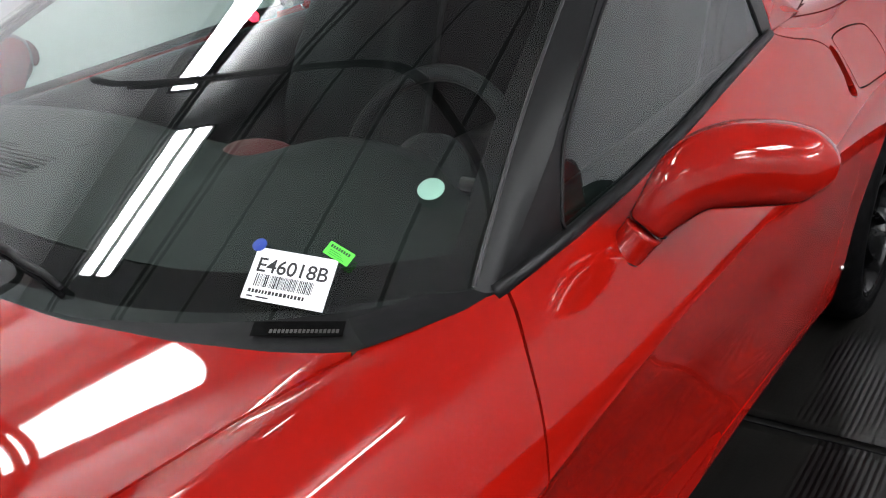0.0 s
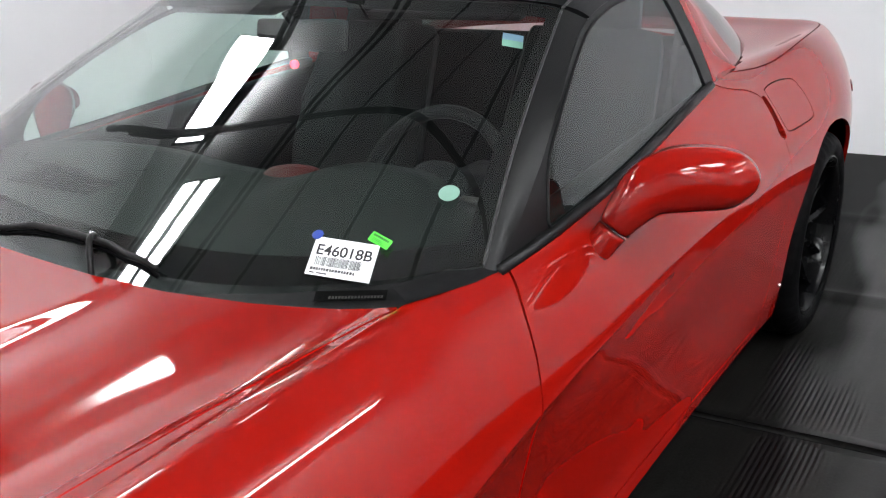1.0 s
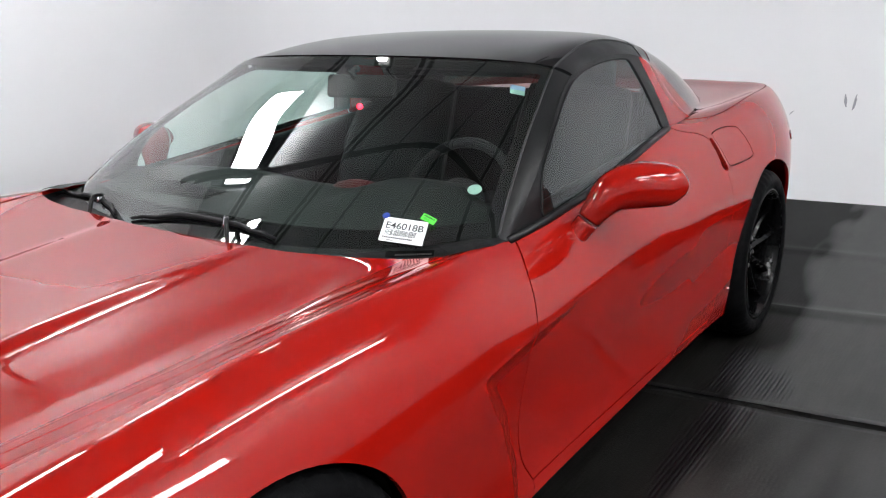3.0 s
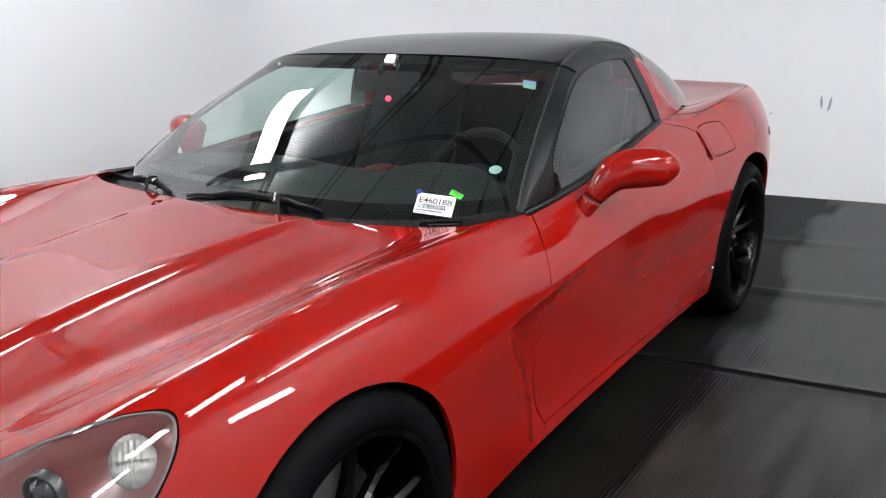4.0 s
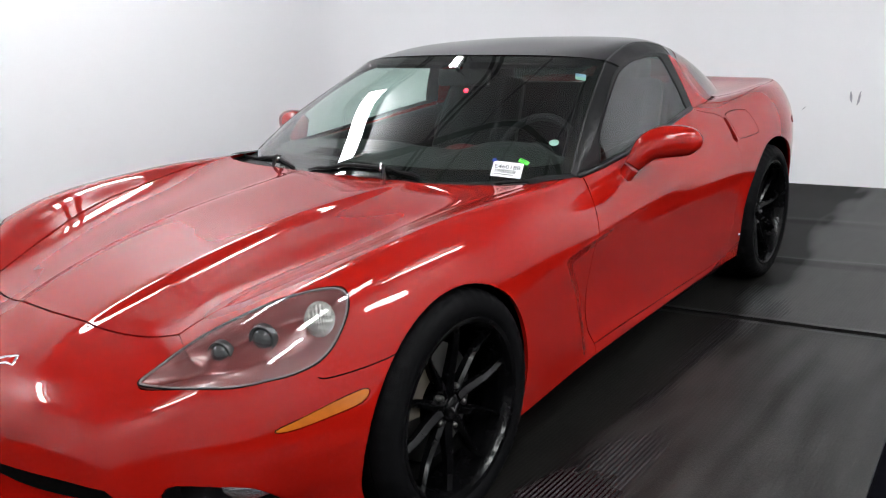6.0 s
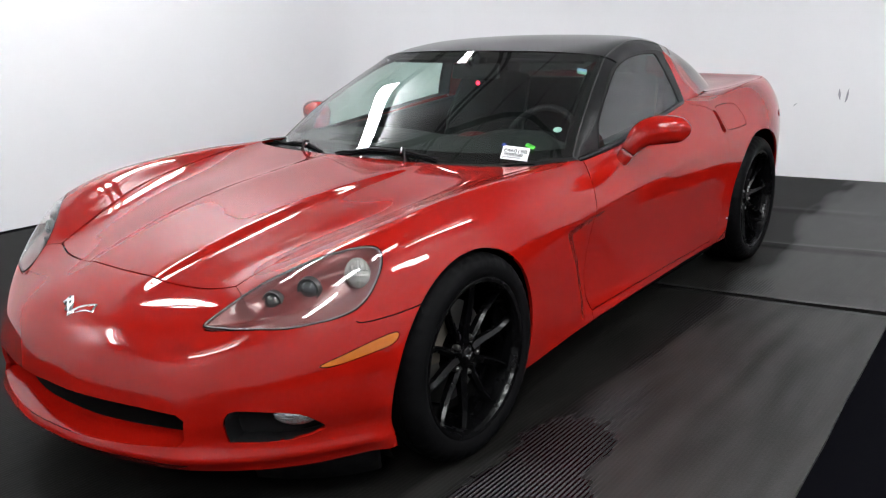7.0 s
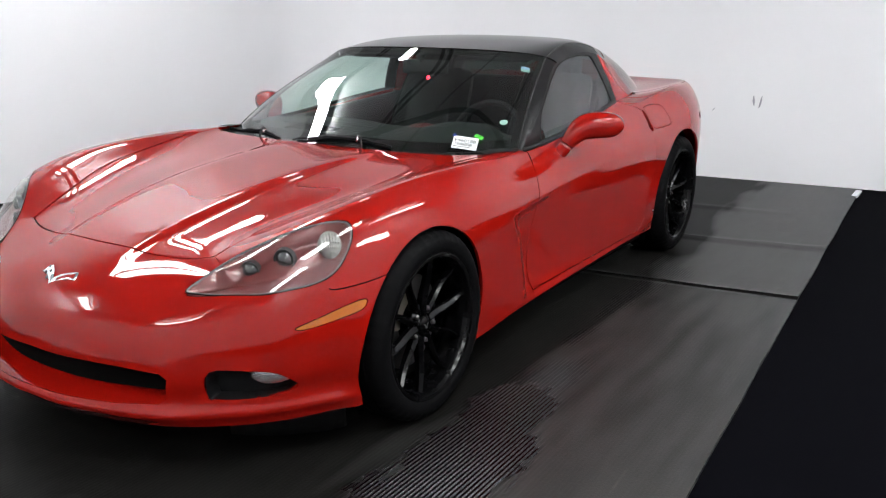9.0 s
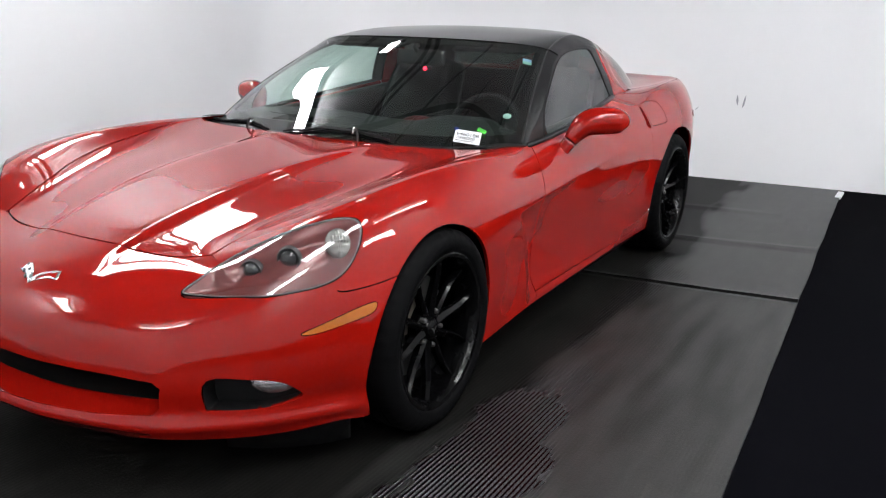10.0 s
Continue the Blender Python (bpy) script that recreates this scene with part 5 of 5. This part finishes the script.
for k in range(14):
    y = .80 + k * .012
    part("defrost_slat", tube_bm([(-.45, y, .8195 + k * .0012), (-.18, y, .8195 + k * .0012)], .0022, 5), DARK, dash)
part("airbag_seam", tube_bm([tuple(p) for p in smooth_poly([(-.56, .95, .838), (-.5, .90, .832), (-.25, .90, .832), (-.18, .95, .838)], per=4)], .0015, 5), DARK, dash)
# Low dark red dome added for a red patch, not a known part.
red_patch = lathe_bm([(.001, .022), (.35, .020), (.75, .011), (1, -.004)], 28, "z")
bmesh.ops.scale(red_patch, vec=(.085, .045, 1), verts=red_patch.verts)
bmesh.ops.transform(red_patch, matrix=pose(.135, 1.085, .832, 8, 0, 12), verts=red_patch.verts)
part("dash_pod", red_patch, DASH_PATCH, dash, "low dark red patch on the dashboard")
# centre console, wheel, seats
cons = part("centre_console", box_bm(-.11, .11, 1.12, 2.2, .22, .60, .03), LEATHER, car)
part("console_trim", box_bm(-.07, .07, 1.14, 1.5, .60, .612, .004), STEEL, cons)
part("shift_knob", lathe_bm([(.001, .07), (.02, .066), (.025, .05), (.018, .02), (.008, -.06)], 20, "z"), LEATHER, cons).location = (0, 1.45, .66)
sw_m = pose(.37, 1.26, .775, 66, 0, 0)
ring = part("steering_wheel", tube_bm([tuple(sw_m @ Vector((math.cos(w) * .185, math.sin(w) * .185, 0))) for w in np.linspace(0, 2 * math.pi, 56, endpoint=False)], .0155, 10, closed=True), LEATHER, car, "black leather steering wheel")
hubb = lathe_bm([(.001, .03), (.05, .028), (.075, .015), (.08, -.02)], 28, "z")
bmesh.ops.transform(hubb, matrix=sw_m, verts=hubb.verts)
part("wheel_boss", hubb, LEATHER, ring)
for w in (0.0, math.pi, -math.pi / 2 - .35, -math.pi / 2 + .35):
    part("wheel_spoke", tube_bm([tuple(sw_m @ Vector((math.cos(w) * rr, math.sin(w) * rr, -.004))) for rr in (.06, .12, .18)], .013, 8), STEEL if w in (0.0, math.pi) else LEATHER, ring)
part("steering_column", tube_bm([tuple(sw_m @ Vector((0, 0, -.02))), (.37, 1.05, .72)], .035, 12), PLASTIC, ring)


def seat(x):
    def pad(w0, w1, path, thick, side):
        """A cushion swept along a path in the y-z plane, with raised bolsters."""
        C = smooth_poly(path, per=5)
        rows = []
        for i, (y, z) in enumerate(C):
            t = i / (len(C) - 1)
            d = C[min(i + 1, len(C) - 1)] - C[max(i - 1, 0)]
            d = d / np.linalg.norm(d)
            nrm = np.array((-d[1], d[0])) * side
            hw = w0 + (w1 - w0) * t
            edge = min(1, t / .1, (1 - t) / .1) ** .5
            row = []
            for u in np.linspace(-1, 1, 21):
                bol = .045 * sstep(.55, .80, np.array(abs(u))) * (1 - sstep(.88, 1.0, np.array(abs(u))) * .8) * (1 - .6 * t)
                h = (thick * (1 - abs(u) ** 6) + float(bol) + .004 * math.cos(i * 1.9) * (abs(u) < .55)) * edge
                row.append((x + u * hw, y + nrm[0] * h, z + nrm[1] * h))
            for u in np.linspace(1, -1, 9):
                row.append((x + u * hw * .96, y - nrm[0] * thick * .6 * edge, z - nrm[1] * thick * .6 * edge))
            rows.append(row + [row[0]])
        return grid_bm(np.array(rows))
    s = part("seat", pad(.24, .24, [(1.32, .42), (1.5, .44), (1.72, .42), (1.84, .40)], .09, 1), LEATHER, car, "black leather bucket seat")
    part("backrest", pad(.235, .19, [(1.82, .42), (1.88, .62), (1.96, .82), (2.03, .98), (2.06, 1.04)], .075, 1), LEATHER, s)
    part("headrest", pad(.13, .11, [(2.045, .99), (2.065, 1.06), (2.085, 1.12), (2.09, 1.14)], .05, 1), LEATHER, s)
    part("seat_base", box_bm(x - .2, x + .2, 1.35, 1.85, .2, .40, .02), PLASTIC, s)


seat(.37)
seat(-.37)
# inside mirror with its red pilot light, sun visors
im = box_bm(-.12, .12, -.012, .012, -.035, .035, .012, 3)
bmesh.ops.transform(im, matrix=pose(.045, 1.235, 1.105, -12, 0, 8), verts=im.verts)
im_ob = part("inside_mirror", im, PLASTIC, car, "black inside rear-view mirror")
part("mirror_stalk", tube_bm([(.03, 1.235, 1.12), (.02, 1.22, 1.15), (.01, 1.26, 1.155)], .011, 8), PLASTIC, im_ob)
pl = bmesh.new()
bmesh.ops.create_uvsphere(pl, u_segments=12, v_segments=8, radius=.009)
bmesh.ops.translate(pl, verts=pl.verts, vec=(.145, 1.105, 1.063))
part("pilot_light", pl, PILOT, im_ob, "small glowing red pilot light")
part("pilot_housing", box_bm(.135, .155, 1.11, 1.15, 1.055, 1.073, .004), PLASTIC, im_ob)
for sg in (1, -1):
    vz = box_bm(-.19, .19, -.07, .07, -.008, .008, .006)
    bmesh.ops.transform(vz, matrix=pose(sg * .33, 1.42, 1.155, 12, 0, sg * 4), verts=vz.verts)
    part("sun_visor", vz, LEATHER, car)
    part("belt_strap", tube_bm([(sg * .60, 2.08, 1.05), (sg * .62, 1.95, .8), (sg * .62, 1.88, .4)], .012, 6), PLASTIC, car)


# the far shoulder, screen base and mirror stand a few centimetres wider and further forward
for ob in [o for o in car.children_recursive if o.type == "MESH" and o.location.length == 0]:
    n = len(ob.data.vertices)
    V = np.empty(n * 3)
    ob.data.vertices.foreach_get("co", V)
    V = V.reshape(n, 3)
    w = sstep(.30, .74, -V[:, 0]) * sstep(.02, .55, V[:, 1]) * (1 - sstep(1.5, 2.3, V[:, 1])) * sstep(.45, .75, V[:, 2]) * (1 - .55 * sstep(.9, 1.17, V[:, 2]))
    V[:, 0] -= .055 * w
    V[:, 1] -= .055 * w
    ob.data.vertices.foreach_set("co", V.ravel())


# ---- paper on the windshield ----
def on_glass(x, y, out):
    p = glass_at(x, y)
    return Vector((x, y, p[2])) + out * GN


def frame_of(tl, tr, bl, rise=.009):
    """A flat frame on the glass: origin at the lower left corner, x along, y up."""
    tl, tr, bl = Vector(tl), Vector(tr), Vector(bl)
    ux = (tr - tl).normalized()
    n = ux.cross(tl - bl).normalized()
    uy = n.cross(ux)
    bl = bl + n * rise
    return Matrix(((ux.x, uy.x, n.x, bl.x), (ux.y, uy.y, n.y, bl.y), (ux.z, uy.z, n.z, bl.z), (0, 0, 0, 1))), (tr - tl).length, (tl - bl).length


def sheet(name, m, x0, x1, y0, y1, z0, z1, material, parent=None, label="", bend=0.0):
    bm = box_bm(x0, x1, y0, y1, z0, z1)
    bmesh.ops.transform(bm, matrix=m, verts=bm.verts)
    return link(name, bm, material, parent, label, False)


GN = Vector((.18, -.48, .86)).normalized()
M, SW, SH = frame_of((.497, .761, .851), (.593, .800, .840), (.517, .712, .8085))
tag = tagged(sheet("stock_tag", M, 0, SW, 0, SH, 0, .0004, WHITE_PAPER), "white paper stock tag with number and barcode on the windshield", "paper tag")
tx = bpy.data.curves.new("tag_number", "FONT")
tx.body, tx.size, tx.extrude = "E46018B", .0262, .0001
tx.space_character = .98
tx.offset = .0003
tx.materials.append(INK)
to = new("tag_number", tx)
to.parent = tag
to.matrix_world = M @ pose(.006, SH * .545, .0006)
random.seed(5)
x = .010
while x < SW * .80:
    w = random.choice((.0006, .0009, .0013, .0018))
    sheet("barcode_bar", M, x, x + w, SH * .26, SH * .50, .0004, .0006, INK, tag)
    x += w + random.choice((.0007, .001, .0014))
x = .006
while x < SW * .74:
    w = random.uniform(.0025, .0040)
    sheet("text_bar", M, x, x + w, SH * .135, SH * .205, .0004, .0006, INK, tag)
    x += w + .0013
sheet("text_bar", M, .006, .014, SH * .05, SH * .08, .0004, .0006, INK, tag)
sheet("text_bar", M, .018, .034, SH * .05, SH * .08, .0004, .0006, INK, tag)


def disc(name, c, r, material, label, n=36):
    bm = lathe_bm([(.0002, .0005), (r * .96, .0005), (r, .0003), (r, 0)], n, "z")
    q = GN.to_track_quat("Z", "Y").to_matrix().to_4x4()
    bmesh.ops.transform(bm, matrix=Matrix.Translation(Vector(c) + GN * .009) @ q, verts=bm.verts)
    return tagged(link(name, bm, material), label, "sticker")


disc("round_sticker", (.503, .764, .853), .0095, BLUE, "small round blue sticker on the windshield tag")
disc("round_sticker", (.645, .927, .899), .0175, MINT, "round mint green sticker on the windshield")
M2, w2, h2 = frame_of((.576, .810, .855), (.610, .814, .842), (.575, .798, .847), .011)
g = tagged(sheet("approval_sticker", M2, 0, w2, 0, h2, 0, .0004, GREEN), "bright green rectangular sticker with dark lettering", "sticker")
for k in range(8):
    sheet("text_bar", M2, w2 * (.1 + k * .1), w2 * (.1 + k * .1) + w2 * .07, h2 * .62, h2 * .85, .0004, .0006, INK, g)
for k in range(3):
    sheet("text_bar", M2, w2 * .15, w2 * (.8 - .1 * k), h2 * (.15 + .14 * k), h2 * (.19 + .14 * k), .0004, .0006, INK, g)
M3, w3, h3 = frame_of((.548, 1.263, 1.129), (.581, 1.285, 1.121), (.562, 1.235, 1.109), -.008)
sheet("window_decal", M3, 0, w3, 0, h3 * .5, 0, .0004, MINT, car, "small white and blue decal")
sheet("window_decal", M3, 0, w3, h3 * .5, h3, 0, .0004, DECAL, car, "small white and blue decal")
# number plate strip low on the glass
M4, w4, h4 = frame_of((.542, .699, .790), (.640, .752, .794), (.557, .684, .783), .003)
vp = sheet("number_strip", M4, 0, w4, 0, h4, 0, .0004, DARK, car, "dark number strip with unreadable pale bars")
for k in range(17):
    sheet("text_bar", M4, w4 * (.2 + k * .045), w4 * (.2 + k * .045) + w4 * .03, h4 * .2, h4 * .45, .0004, .0007, STEEL, vp)
